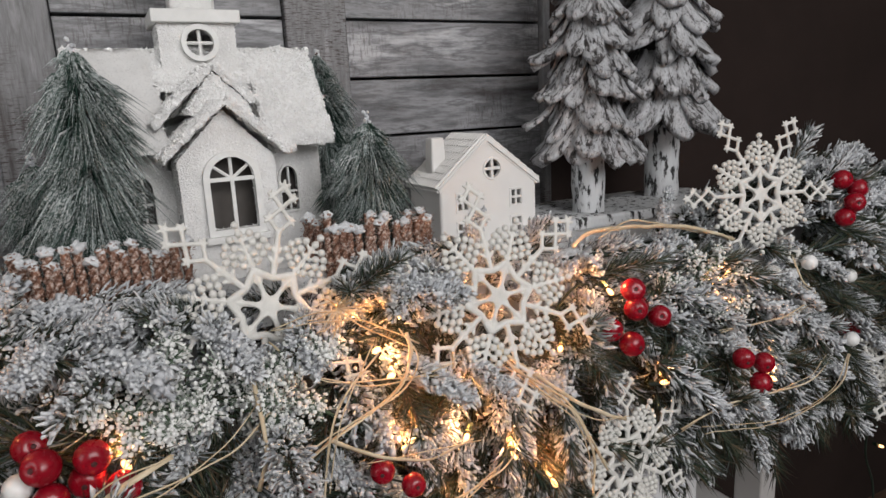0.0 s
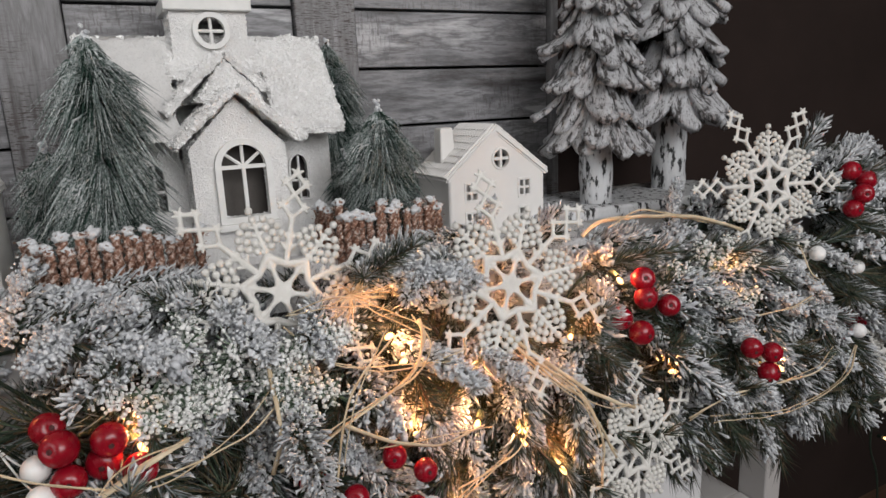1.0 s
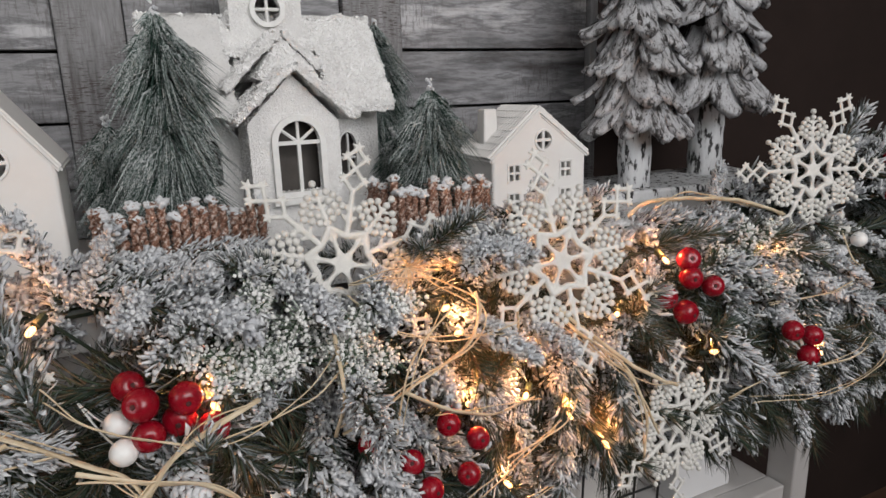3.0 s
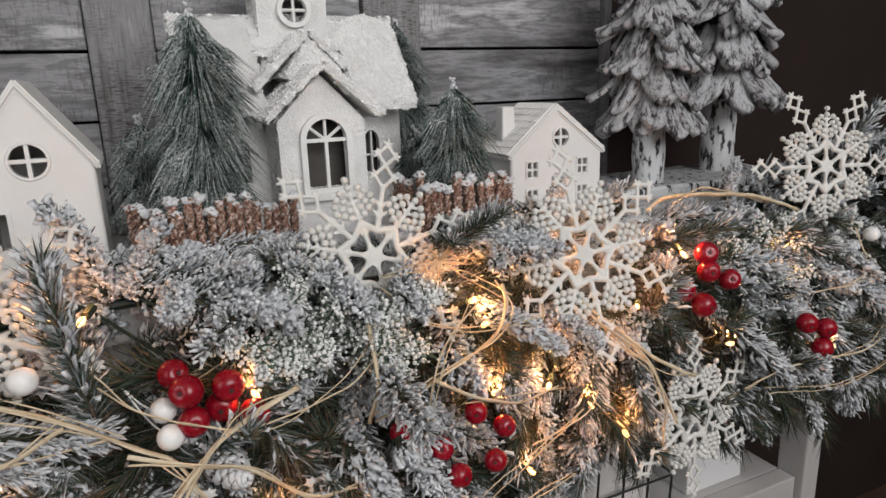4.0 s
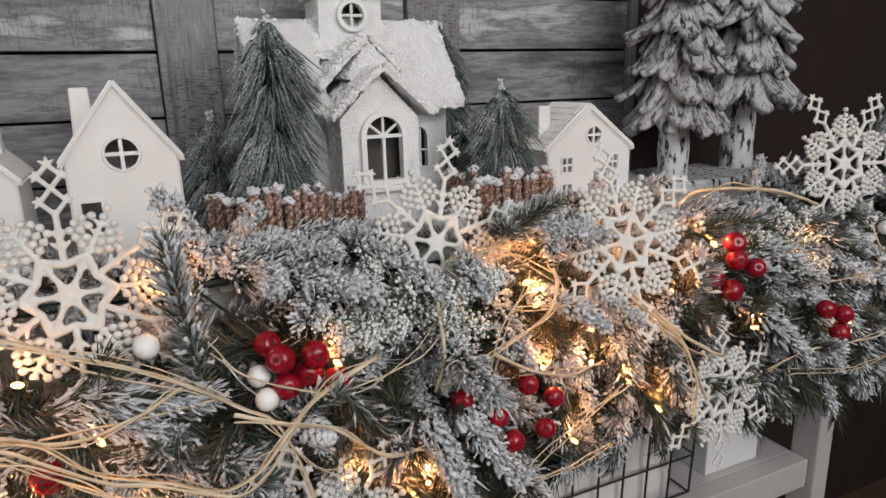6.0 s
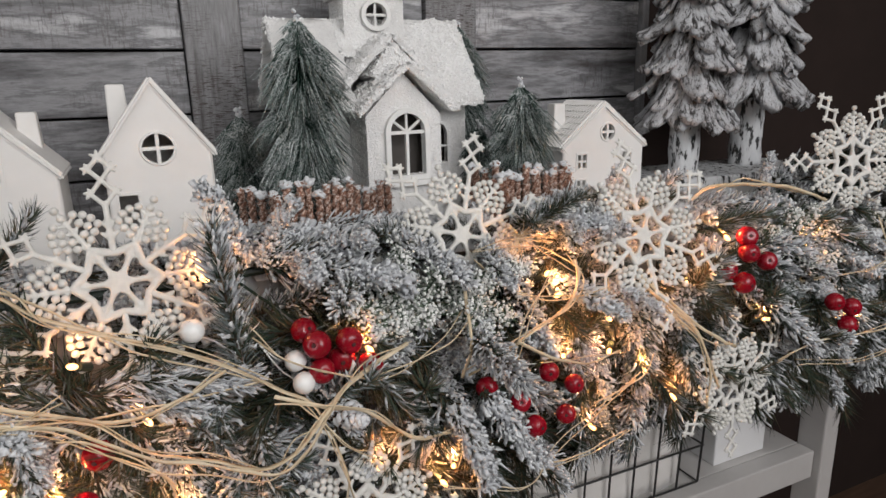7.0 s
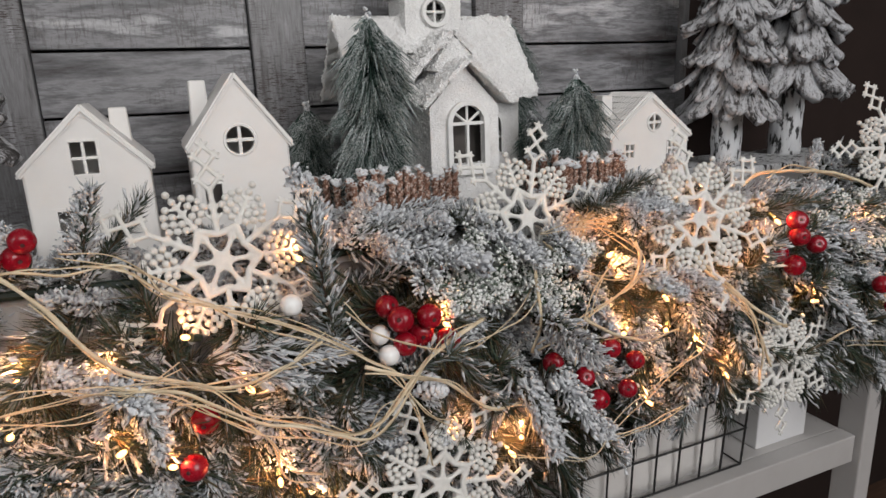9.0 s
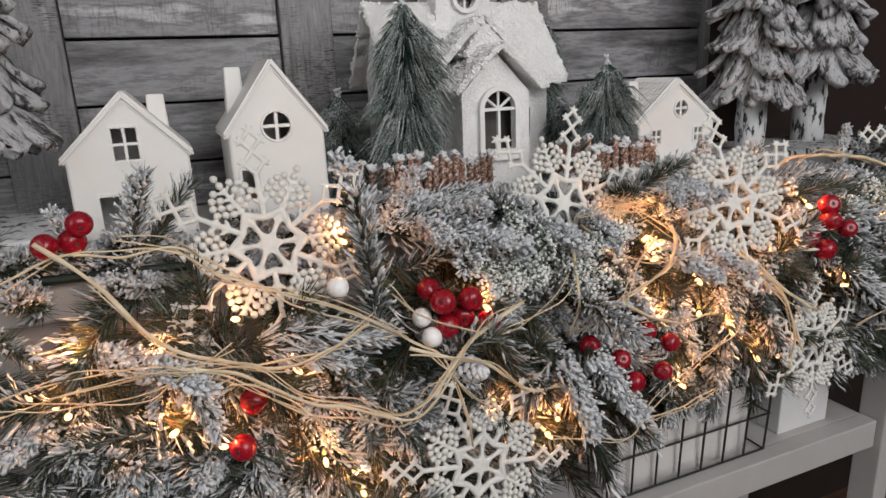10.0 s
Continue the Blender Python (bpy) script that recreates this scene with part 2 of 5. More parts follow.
def box(bm, x0, x1, y0, y1, z0, z1, bevel=0.0):
    made = bmesh.ops.create_cube(bm, size=1.0)["verts"]
    for v in made:
        v.co = Vector(((x0 + x1) / 2 + v.co.x * (x1 - x0), (y0 + y1) / 2 + v.co.y * (y1 - y0), (z0 + z1) / 2 + v.co.z * (z1 - z0)))
    if bevel:
        edges = list({e for v in made for e in v.link_edges})
        bmesh.ops.bevel(bm, geom=edges, offset=bevel, segments=2, affect="EDGES", profile=0.5)
    return bm


def box_bm(*a, **k):
    return box(bmesh.new(), *a, **k)


def prism(bm, outline, y0, y1):
    """A flat outline in x and z, drawn out along y."""
    a = [bm.verts.new((x, y0, z)) for x, z in outline]
    b = [bm.verts.new((x, y1, z)) for x, z in outline]
    bm.faces.new(a)
    bm.faces.new(b[::-1])
    for i in range(len(a)):
        j = (i + 1) % len(a)
        bm.faces.new((a[i], b[i], b[j], a[j]))
    bmesh.ops.recalc_face_normals(bm, faces=bm.faces)
    return bm


def ball(bm, c, r, sub=2):
    bmesh.ops.create_icosphere(bm, subdivisions=sub, radius=r, matrix=Matrix.Translation(c))


def tube(bm, pts, r, sides=6, taper=1.0, cap=True):
    pts = [Vector(p) for p in pts]
    rings = []
    for i, p in enumerate(pts):
        d = (pts[min(i + 1, len(pts) - 1)] - pts[max(i - 1, 0)]).normalized()
        q = d.to_track_quat("Z", "Y")
        rr = r * (1 + (taper - 1) * i / max(1, len(pts) - 1))
        rings.append([bm.verts.new(p + q @ Vector((rr * math.cos(2 * math.pi * k / sides), rr * math.sin(2 * math.pi * k / sides), 0))) for k in range(sides)])
    for a, b in zip(rings, rings[1:]):
        for k in range(sides):
            bm.faces.new((a[k], a[(k + 1) % sides], b[(k + 1) % sides], b[k]))
    if cap:
        bm.faces.new(rings[0][::-1])
        bm.faces.new(rings[-1])
    return bm


def spline(pts, steps=8):
    pts = [Vector(p) for p in pts]
    pts = [2 * pts[0] - pts[1]] + pts + [2 * pts[-1] - pts[-2]]
    out = []
    for a, b, c, d in zip(pts, pts[1:], pts[2:], pts[3:]):
        for k in range(steps):
            t = k / steps
            out.append(0.5 * (2 * b + (c - a) * t + (2 * a - 5 * b + 4 * c - d) * t * t + (3 * b - a - 3 * c + d) * t ** 3))
    return out + [pts[-2]]


def cut(bm, cutters):
    """A solid with others taken out of it."""
    body = new("solid", mesh_of("solid", bm))
    made = []
    for c in cutters:
        o = new("cutter", mesh_of("cutter", c))
        made.append(o)
        mod = body.modifiers.new("cut", "BOOLEAN")
        mod.operation, mod.solver, mod.object = "DIFFERENCE", "EXACT", o
    dg = bpy.context.evaluated_depsgraph_get()
    dg.update()
    me = bpy.data.meshes.new_from_object(body.evaluated_get(dg))
    me.materials.clear()
    for o in (body, *made):
        bpy.data.objects.remove(o)
    return me


def with_mat(me, *mats):
    for m in mats:
        me.materials.append(m)
    return me


def roughen(bm, cuts, amount, scale, seed=0.0):
    """Uneven hand-laid surface."""
    bmesh.ops.triangulate(bm, faces=[f for f in bm.faces if len(f.verts) > 4])
    bmesh.ops.subdivide_edges(bm, edges=bm.edges[:], cuts=cuts, use_grid_fill=True)
    bm.normal_update()
    for v in bm.verts:
        n = noise.noise(v.co * scale + Vector((seed, seed * 2, 3))) + 0.5 * noise.noise(v.co * scale * 2.3 + Vector((7, seed, 1)))
        v.co += v.normal * amount * n
    return bm


def aim(p, d, spin=0.0, s=1.0):
    """A pose at p whose z axis points along d."""
    return Matrix.Translation(p) @ Vector(d).to_track_quat("Z", "Y").to_matrix().to_4x4() @ pose(0, 0, 0, 0, 0, spin) @ Matrix.Diagonal((s, s, s, 1))


def grain_mesh(objects, count, r0, r1, seed):
    """Loose grains strewn evenly over the faces of some parts of one thing, in its own space."""
    rng = random.Random(seed)
    tris = []
    for ob in objects:
        me = ob.data
        me.calc_loop_triangles()
        co = [v.co for v in me.vertices]
        for t in me.loop_triangles:
            if t.normal.z > -0.3 and (t.normal.y < 0.5):
                tris.append((t.area, *(co[i] for i in t.vertices), t.normal.copy()))
    acc = np.cumsum([t[0] for t in tris])
    vs, fs = [], []
    for _ in range(count):
        _, a, b, c, n = tris[int(np.searchsorted(acc, rng.random() * acc[-1] * 0.9999))]
        u, v = rng.random(), rng.random()
        if u + v > 1:
            u, v = 1 - u, 1 - v
        p = a + (b - a) * u + (c - a) * v + n * r0 * 0.3
        r = r0 + (r1 - r0) * rng.random() ** 2.5
        q = Euler((rng.uniform(0, 6), rng.uniform(0, 6), rng.uniform(0, 6))).to_matrix()
        o = len(vs)
        for k in ((1, 0, 0), (-1, 0, 0), (0, 1, 0), (0, -1, 0), (0, 0, 1), (0, 0, -1)):
            vs.append(tuple(p + q @ (Vector(k) * r * rng.uniform(0.6, 1.2))))
        fs.extend((o + i, o + j, o + k) for i, j, k in ((0, 2, 4), (2, 1, 4), (1, 3, 4), (3, 0, 4), (2, 0, 5), (1, 2, 5), (3, 1, 5), (0, 3, 5)))
    return vs, [], fs


M_GRAIN = speckled("snow_grain", [(0.3, (0.86, 0.86, 0.85)), (0.7, (0.94, 0.94, 0.93))], 200, 0.3, 900, 0.0001, 0.2, spec=0.7)
M_SPRIG = island_tinted("frosted_sprig", [(0.0, (0.06, 0.10, 0.06)), (0.6, (0.16, 0.22, 0.15)), (1.0, (0.45, 0.5, 0.45))], 0.7)

# ---- the room ----
TOP = 0.935      # height of the console's top
BOARD_Y = 0.85   # face of the plank panel


def structure(name, bm, mat, label, category, at=(0, 0, 0)):
    return solo(name, bm, mat, at, label, category, kind="structure")


structure("floor", box_bm(-2.1, 2.5, -1.72, 1.05, -0.1, 0.0), M_FLOOR, "dark brown wooden floor of the room", "floor")
structure("ceiling", box_bm(-2.1, 2.5, -1.72, 1.05, 2.5, 2.6), M_CEIL, "plain off-white painted ceiling", "ceiling")
structure("wall_north", box_bm(-2.1, 2.5, 0.93, 1.05, 0.0, 2.5), M_WALL, "dark brown painted wall behind the console", "wall")
structure("wall_east", box_bm(2.38, 2.5, -1.60, 0.93, 0.0, 2.5), M_WALL, "dark brown painted side wall", "wall")


def wall_with_window(name, x0, x1, y0, y1, hole, label):
    body = box_bm(x0, x1, y0, y1, 0.0, 2.5)
    me = cut(body, [box_bm(*hole)])
    return structure(name, with_mat(me, M_ROOM), M_ROOM, label, "wall")


wall_with_window("wall_south", -2.1, 2.5, -1.72, -1.60, (-0.32, 1.32, -1.8, -1.5, 1.31, 2.45), "warm grey wall with a wide window opening")
wall_with_window("wall_west", -2.1, -1.98, -1.60, 0.93, (-2.2, -1.9, -1.12, -0.08, 1.18, 2.32), "warm grey side wall with a window opening")


def window_frame(name, at, w, h, rz):
    th = thing(name, at, "white painted wooden window frame with a cross bar", "window", kind="structure", rz=rz)
    for nm, b in (("jamb", (-w / 2, -w / 2 + 0.05)), ("jamb", (w / 2 - 0.05, w / 2)), ("mullion", (-0.02, 0.02))):
        part(nm, box_bm(b[0], b[1], -0.03, 0.03, 0, h, bevel=0.004), M_WHITE, th)
    for nm, b in (("sill", (0, 0.05)), ("head", (h - 0.05, h))):
        part(nm, box_bm(-w / 2 + 0.052, w / 2 - 0.052, -0.028, 0.028, b[0], b[1], bevel=0.004), M_WHITE, th)


window_frame("window_1", (0.50, -1.67, 1.31), 1.64, 1.14, 0)
window_frame("window_2", (-2.05, -0.6, 1.18), 1.04, 1.14, 90)


# ---- plank panel that leans on the wall ----
def plank_panel():
    th = thing("plank_panel", (0, BOARD_Y, TOP), "large greywashed barn-wood panel of horizontal boards on the console", "wood panel")
    part("backing", box_bm(-0.66, 0.637, 0.030, 0.040, 0.0, 1.0), M_GAP, th, "dark backing behind the boards")
    spans = ((-0.60, -0.378), (-0.300, -0.062), (0.006, 0.248), (0.327, 0.624))
    edges = [-0.010, 0.056, 0.128, 0.2025, 0.2755, 0.349, 0.423, 0.497, 0.571, 0.645, 0.719, 0.793, 0.867, 0.941]
    rng = random.Random(4)
    for x0, x1 in spans:
        for a, b in zip(edges, edges[1:]):
            a = max(a, 0.0)
            bm = box_bm(x0, x1, rng.uniform(0.004, 0.007), 0.029, a + 0.0014 + rng.uniform(0, 0.0008), b - 0.0014, bevel=0.0012)
            part("plank", bm, M_PLANK, th)
    for x0, x1 in ((-0.377, -0.301), (-0.061, 0.005), (0.249, 0.326), (0.625, 0.638)):
        part("stile", box_bm(x0, x1, -0.004, 0.029, 0.0, 0.98, bevel=0.0018), M_STILE, th, "upright greywashed stile with cracked paint")
    return th


plank_panel()


# ---- console ----
def console():
    th = thing("console_table", (0.2, 0.58, 0), "white painted wooden console with an open lower shelf", "console table")
    part("tabletop", box_bm(-0.95, 0.66, -0.018, 0.335, TOP - 0.03, TOP, bevel=0.003), M_WHITE, th)
    for x in (-0.93, 0.605):
        for y in (0.0, 0.27):
            part("leg", box_bm(x, x + 0.033, y, y + 0.046, 0.0, TOP - 0.031, bevel=0.003), M_WHITE, th)
    part("shelf", box_bm(-0.895, 0.603, 0.041, 0.32, 0.478, 0.500, bevel=0.002), M_WHITE, th)
    part("rail", box_bm(-0.895, 0.603, 0.012, 0.040, 0.452, 0.501, bevel=0.002), M_WHITE, th)
    part("apron", box_bm(-0.895, 0.603, 0.012, 0.030, TOP - 0.10, TOP - 0.031, bevel=0.002), M_WHITE, th)
    part("back_panel", box_bm(-0.93, 0.638, 0.318, 0.326, 0.10, TOP - 0.031), M_WHITE, th)
    part("low_shelf", box_bm(-0.895, 0.603, 0.02, 0.31, 0.10, 0.125, bevel=0.002), M_WHITE, th)
    return th


console()


def wire_basket():
    x0, x1, y0, y1, z0, z1 = -0.149, 0.149, 0.0, 0.20, 0.003, 0.190
    th = thing("wire_basket", (0.424, 0.615, 0.5), "black wire grid basket with a white cotton liner on the shelf", "basket")
    r = 0.0017

    def bent(a, b, n, low, high, make):
        for i in range(n):
            t = a + (b - a) * i / (n - 1)
            part("wire", tube(bmesh.new(), make(t), r), M_WIRE, th)
    for yy, out in ((y0, -0.008), (y1, 0.008)):
        bent(x0, x1, 8, z0, z1, lambda t: [(t * 0.99, yy, z0), (t * 0.995, yy + out * 0.5, (z0 + z1) / 2), (t, yy + out, z1)])
    for xx, out in ((x0, -0.008), (x1, 0.008)):
        bent(y0 + 0.04, y1 - 0.04, 4, z0, z1, lambda t: [(xx * 0.99, t, z0), (xx + out, t, z1)])
    for k in range(4):
        f = k / 3
        z, ox, oy = z0 + (z1 - z0) * f, x1 * (0.99 + 0.01 * f) + 0.008 * f, 0.008 * f
        ring = [(-ox, y0 - oy, z), (ox, y0 - oy, z), (ox, y1 + oy, z), (-ox, y1 + oy, z), (-ox, y0 - oy, z)]
        part("wire_hoop", tube(bmesh.new(), ring, r if k < 3 else 0.0026), M_WIRE, th)
    bm = bmesh.new()
    n, rings = 72, 10
    grid = []
    for j in range(rings):
        f = j / (rings - 1)
        row = []
        for i in range(n):
            a = 2 * math.pi * i / n
            c, s_ = math.cos(a), math.sin(a)
            k = 1.0 / max(abs(c), abs(s_))
            k = min(k, 1.28)
            px, py = 0.139 * c * k, 0.10 + 0.091 * s_ * k
            w = 0.006 * noise.noise(Vector((px * 30, py * 30, f * 3))) + 0.0022 * math.sin(a * 17 + 2 * f)
            row.append(bm.verts.new((px * (1 + w * 4), 0.10 + (py - 0.10) * (1 + w * 7), 0.004 + 0.180 * f)))
        grid.append(row)
    for a, b in zip(grid, grid[1:]):
        for i in range(n):
            bm.faces.new((a[i], a[(i + 1) % n], b[(i + 1) % n], b[i]))
    bm.faces.new(grid[0][::-1])
    part("liner", bm, M_CLOTH, th, "white cotton cloth liner", soft=True)
    return th


wire_basket()
solo("white_box", box_bm(-0.055, 0.055, -0.05, 0.05, 0, 0.125, bevel=0.002), M_PAPER, (0.681, 0.684, 0.5005), "plain white card box on the shelf beside the basket", "box")


# ---- glittered church ----
def gable(x0, x1, zb, ze, za):
    return [(x0, zb), (x1, zb), (x1, ze), ((x0 + x1) / 2, za), (x0, ze)]


def roof_slab(a, b, y0, y1, thick):
    """A roof plane from eave a to ridge b (x, z), along y."""
    (ax, az), (bx, bz) = a, b
    d = Vector((bx - ax, bz - az)).normalized()
    nx, nz = (-d.y, d.x) if d.x > 0 else (d.y, -d.x)
    bm = bmesh.new()
    prism(bm, [(ax, az), (bx, bz), (bx + nx * thick, bz + nz * thick), (ax + nx * thick, az + nz * thick)], y0, y1)
    return bm


def arch_outline(cx, z0, zs, hw, n=14, top=1.0):
    return [(cx - hw, z0), (cx + hw, z0)] + [(cx + hw * math.cos(math.pi * k / n), zs + top * hw * math.sin(math.pi * k / n)) for k in range(n + 1)]


def arch_frame(cx, z0, zs, hw, wide, y0, y1, top=1.0):
    outer = arch_outline(cx, z0 - wide, zs, hw + wide, top=(top * hw + wide) / (hw + wide))
    inner = arch_outline(cx, z0, zs, hw, top=top)
    me = cut(prism(bmesh.new(), outer, y0, y1), [prism(bmesh.new(), inner, y0 - 0.01, y1 + 0.01)])
    return with_mat(me, M_TRIM)


def church():
    th = thing("church_ornament", (0.131, 0.70, TOP), "white glittered cardboard church with snowy roofs and bell tower", "church ornament")
    z = lambda h: h - TOP
    # nave: ridge along x
    L, R, F, B = -0.106, 0.102, 0.002, 0.078
    bm = bmesh.new()
    mid = (F + B) / 2
    a = [bm.verts.new((L, y, h)) for y, h in ((F, 0), (B, 0), (B, z(1.085)), (mid, z(1.152)), (F, z(1.085)))]
    b = [bm.verts.new((R, y, h)) for y, h in ((F, 0), (B, 0), (B, z(1.085)), (mid, z(1.152)), (F, z(1.085)))]
    bm.faces.new(a), bm.faces.new(b[::-1])
    for i in range(5):
        bm.faces.new((a[i], b[i], b[(i + 1) % 5], a[(i + 1) % 5]))
    bmesh.ops.recalc_face_normals(bm, faces=bm.faces)
    hollow = box_bm(L + 0.006, R - 0.006, F + 0.006, B - 0.006, 0.004, z(1.08))
    side = prism(bmesh.new(), arch_outline(0.068, z(1.002), z(1.034), 0.0085, top=1.5), F - 0.02, F + 0.02)
    side2 = prism(bmesh.new(), arch_outline(-0.068, z(1.002), z(1.034), 0.0085, top=1.5), F - 0.02, F + 0.02)
    hole = box_bm(-0.044, 0.044, F - 0.02, mid + 0.012, z(1.050), z(1.128))
    nave = part("nave", with_mat(cut(bm, [hollow, side, side2, hole]), M_CHURCH), None, th)
    rough_parts, walls = [], [nave]
    for cx in (0.068, -0.068):
        fr = part("side_window", arch_frame(cx, z(1.002), z(1.034), 0.0085, 0.0022, F - 0.003, F + 0.003, 1.5), None, th, "small pointed arch window frame")
        m = box_bm(cx - 0.001, cx + 0.001, F - 0.002, F + 0.002, z(1.002), z(1.0455))
        box(m, cx - 0.008, cx - 0.0012, F - 0.002, F + 0.002, z(1.020), z(1.022))
        box(m, cx + 0.0012, cx + 0.008, F - 0.002, F + 0.002, z(1.020), z(1.022))
        part("glazing_bar", m, M_TRIM, fr)
    # nave roof, front and back planes, thick and crusty
    for sy, xa, xb, tz in ((-1, L - 0.012, -0.044, 0), (-1, 0.044, R + 0.007, 0), (-1, -0.0438, 0.0438, 0.62), (1, L - 0.012, R + 0.007, 0)):
        bm = bmesh.new()
        e_y, e_z = mid + sy * 0.074, z(1.068)
        r_y, r_z = mid, z(1.157)
        e_y, e_z = e_y + (r_y - e_y) * tz, e_z + (r_z - e_z) * tz
        pts = [(e_y, e_z), (r_y, r_z), (r_y, r_z + 0.008), (e_y - sy * 0.001, e_z + 0.009)]
        a = [bm.verts.new((xa, y, h)) for y, h in pts]
        b = [bm.verts.new((xb, y, h)) for y, h in pts]
        bm.faces.new(a), bm.faces.new(b[::-1])
        for i in range(4):
            bm.faces.new((a[i], b[i], b[(i + 1) % 4], a[(i + 1) % 4]))
        bmesh.ops.recalc_face_normals(bm, faces=bm.faces)
        roughen(bm, 14, 0.0034, 130.0, sy)
        rough_parts.append(part("roof", bm, M_CRUST, th, "thick glittery snow roof", soft=True))
    # upper gable over the porch
    for s in (-1, 1):
        run = 1.0 if s < 0 else 0.62
        bm = roof_slab((s * 0.052 * run, z(1.140 - 0.050 * run)), (0.0, z(1.140)), -0.034, 0.050, 0.007)
        rough_parts.append(part("upper_gable_roof", roughen(bm, 14, 0.0034, 130.0, s + 3), M_CRUST, th, soft=True))
    bm = prism(bmesh.new(), [(-0.027, z(1.102)), (0.038, z(1.080)), (0.030, z(1.109)), (0.0, z(1.138))], -0.032, 0.03)
    rough_parts.append(part("upper_gable", roughen(bm, 6, 0.0015, 200.0), M_CRUST, th, soft=True))
    # porch
    PF = -0.055
    bm = prism(bmesh.new(), gable(-0.041, 0.043, 0.0, z(1.062), z(1.105)), PF, 0.0018)
    inner = prism(bmesh.new(), gable(-0.036, 0.038, 0.003, z(1.058), z(1.098)), PF + 0.005, 0.01)
    cx, z0, zs, hw = 0.003, z(0.999), z(1.044), 0.0195
    door = prism(bmesh.new(), arch_outline(cx, z0, zs, hw), PF - 0.02, PF + 0.004 + 0.004)
    walls.append(part("porch", with_mat(cut(bm, [inner, door]), M_CHURCH), None, th))
    fr = part("arched_window", arch_frame(cx, z0, zs, hw, 0.0055, PF - 0.006, PF + 0.001), None, th, "white moulded arched window frame")
    bars = box_bm(cx - 0.0016, cx + 0.0016, PF - 0.003, PF + 0.001, z0, zs)
    box(bars, cx - hw, cx + hw, PF - 0.0034, PF + 0.0006, zs - 0.002, zs + 0.0015)
    for ang in (38, 90, 142):
        c, s_ = math.cos(radians(ang)), math.sin(radians(ang))
        tube(bars, [(cx, PF - 0.001, zs), (cx + hw * c, PF - 0.001, zs + hw * s_)], 0.0016)
    part("glazing_bar", bars, M_TRIM, fr)
    part("sill", box_bm(cx - 0.028, cx + 0.028, PF - 0.009, PF - 0.0005, z0 - 0.012, z0 - 0.0058, bevel=0.001), M_TRIM, fr)
    for s in (-1, 1):
        bm = roof_slab((0.001 + s * 0.053, z(1.062)), (0.001, z(1.109)), PF - 0.016, 0.012 if s < 0 else 0.034, 0.0055 if s < 0 else 0.0085)
        rough_parts.append(part("porch_roof", roughen(bm, 14, 0.0034, 140.0, s + 8), M_CRUST, th, soft=True))
    # added dark sheets behind the windows, in place of the unlit interior
    part("lining", box_bm(-0.033, 0.035, PF + 0.022, PF + 0.024, 0.004, z(1.062)), M_INSIDE_SHADE, th, "added dark sheet that stands for the shade behind the window")
    for cx in (0.068, -0.068):
        part("lining", box_bm(cx - 0.018, cx + 0.018, F + 0.016, F + 0.018, 0.006, z(1.060)), M_INSIDE_SHADE, th)
    # tower with a square cap and a narrower belfry
    TF, TB = 0.019, 0.075
    bm = box_bm(-0.036, 0.034, TF, TB, z(1.10), z(1.186))
    rose = bmesh.new()
    bmesh.ops.create_cone(rose, cap_ends=True, segments=28, radius1=0.0125, radius2=0.0125, depth=0.04, matrix=pose(0.0, TF, z(1.168), 90))
    inner = box_bm(-0.031, 0.029, TF + 0.005, TB - 0.005, z(1.11), z(1.18))
    walls.append(part("tower", with_mat(cut(bm, [inner, rose]), M_CHURCH), None, th))
    ring = bmesh.new()
    bmesh.ops.create_cone(ring, cap_ends=True, segments=32, radius1=0.017, radius2=0.017, depth=0.007, matrix=pose(0.0, TF - 0.0028, z(1.168), 90))
    core = bmesh.new()
    bmesh.ops.create_cone(core, cap_ends=True, segments=28, radius1=0.0124, radius2=0.0124, depth=0.04, matrix=pose(0.0, TF, z(1.168), 90))
    rw = part("rose_window", with_mat(cut(ring, [core]), M_TRIM), None, th, "round window ring with a cross")
    bars = tube(bmesh.new(), [(0, TF - 0.001, z(1.156)), (0, TF - 0.001, z(1.180))], 0.0017)
    tube(bars, [(-0.012, TF - 0.001, z(1.168)), (0.012, TF - 0.001, z(1.168))], 0.0017)
    part("glazing_bar", bars, M_TRIM, rw)
    part("tower_cap", box_bm(-0.041, 0.039, TF - 0.008, TB + 0.006, z(1.1862), z(1.198), bevel=0.001), M_TRIM, th)
    part("belfry", roughen(box_bm(-0.021, 0.019, TF + 0.01, TB - 0.012, z(1.1982), z(1.262)), 8, 0.001, 200), M_CHURCH, th, soft=True)
    bm = bmesh.new()
    bmesh.ops.create_cone(bm, cap_ends=True, segments=4, radius1=0.036, radius2=0.001, depth=0.07, matrix=pose(-0.001, (TF + TB) / 2, z(1.297), 0, 0, 45))
    part("spire", roughen(bm, 6, 0.0015, 150), M_CRUST, th, soft=True)
    tagged(part("roof_grain", grain_mesh(rough_parts, 22000, 0.0006, 0.0024, 1), M_GRAIN, th, "coarse sparkling snow grains"), kind="stuff")
    tagged(part("wall_grain", grain_mesh(walls, 20000, 0.0006, 0.0016, 2), M_GRAIN, th, "fine sparkling snow grains"), kind="stuff")
    return th


church()


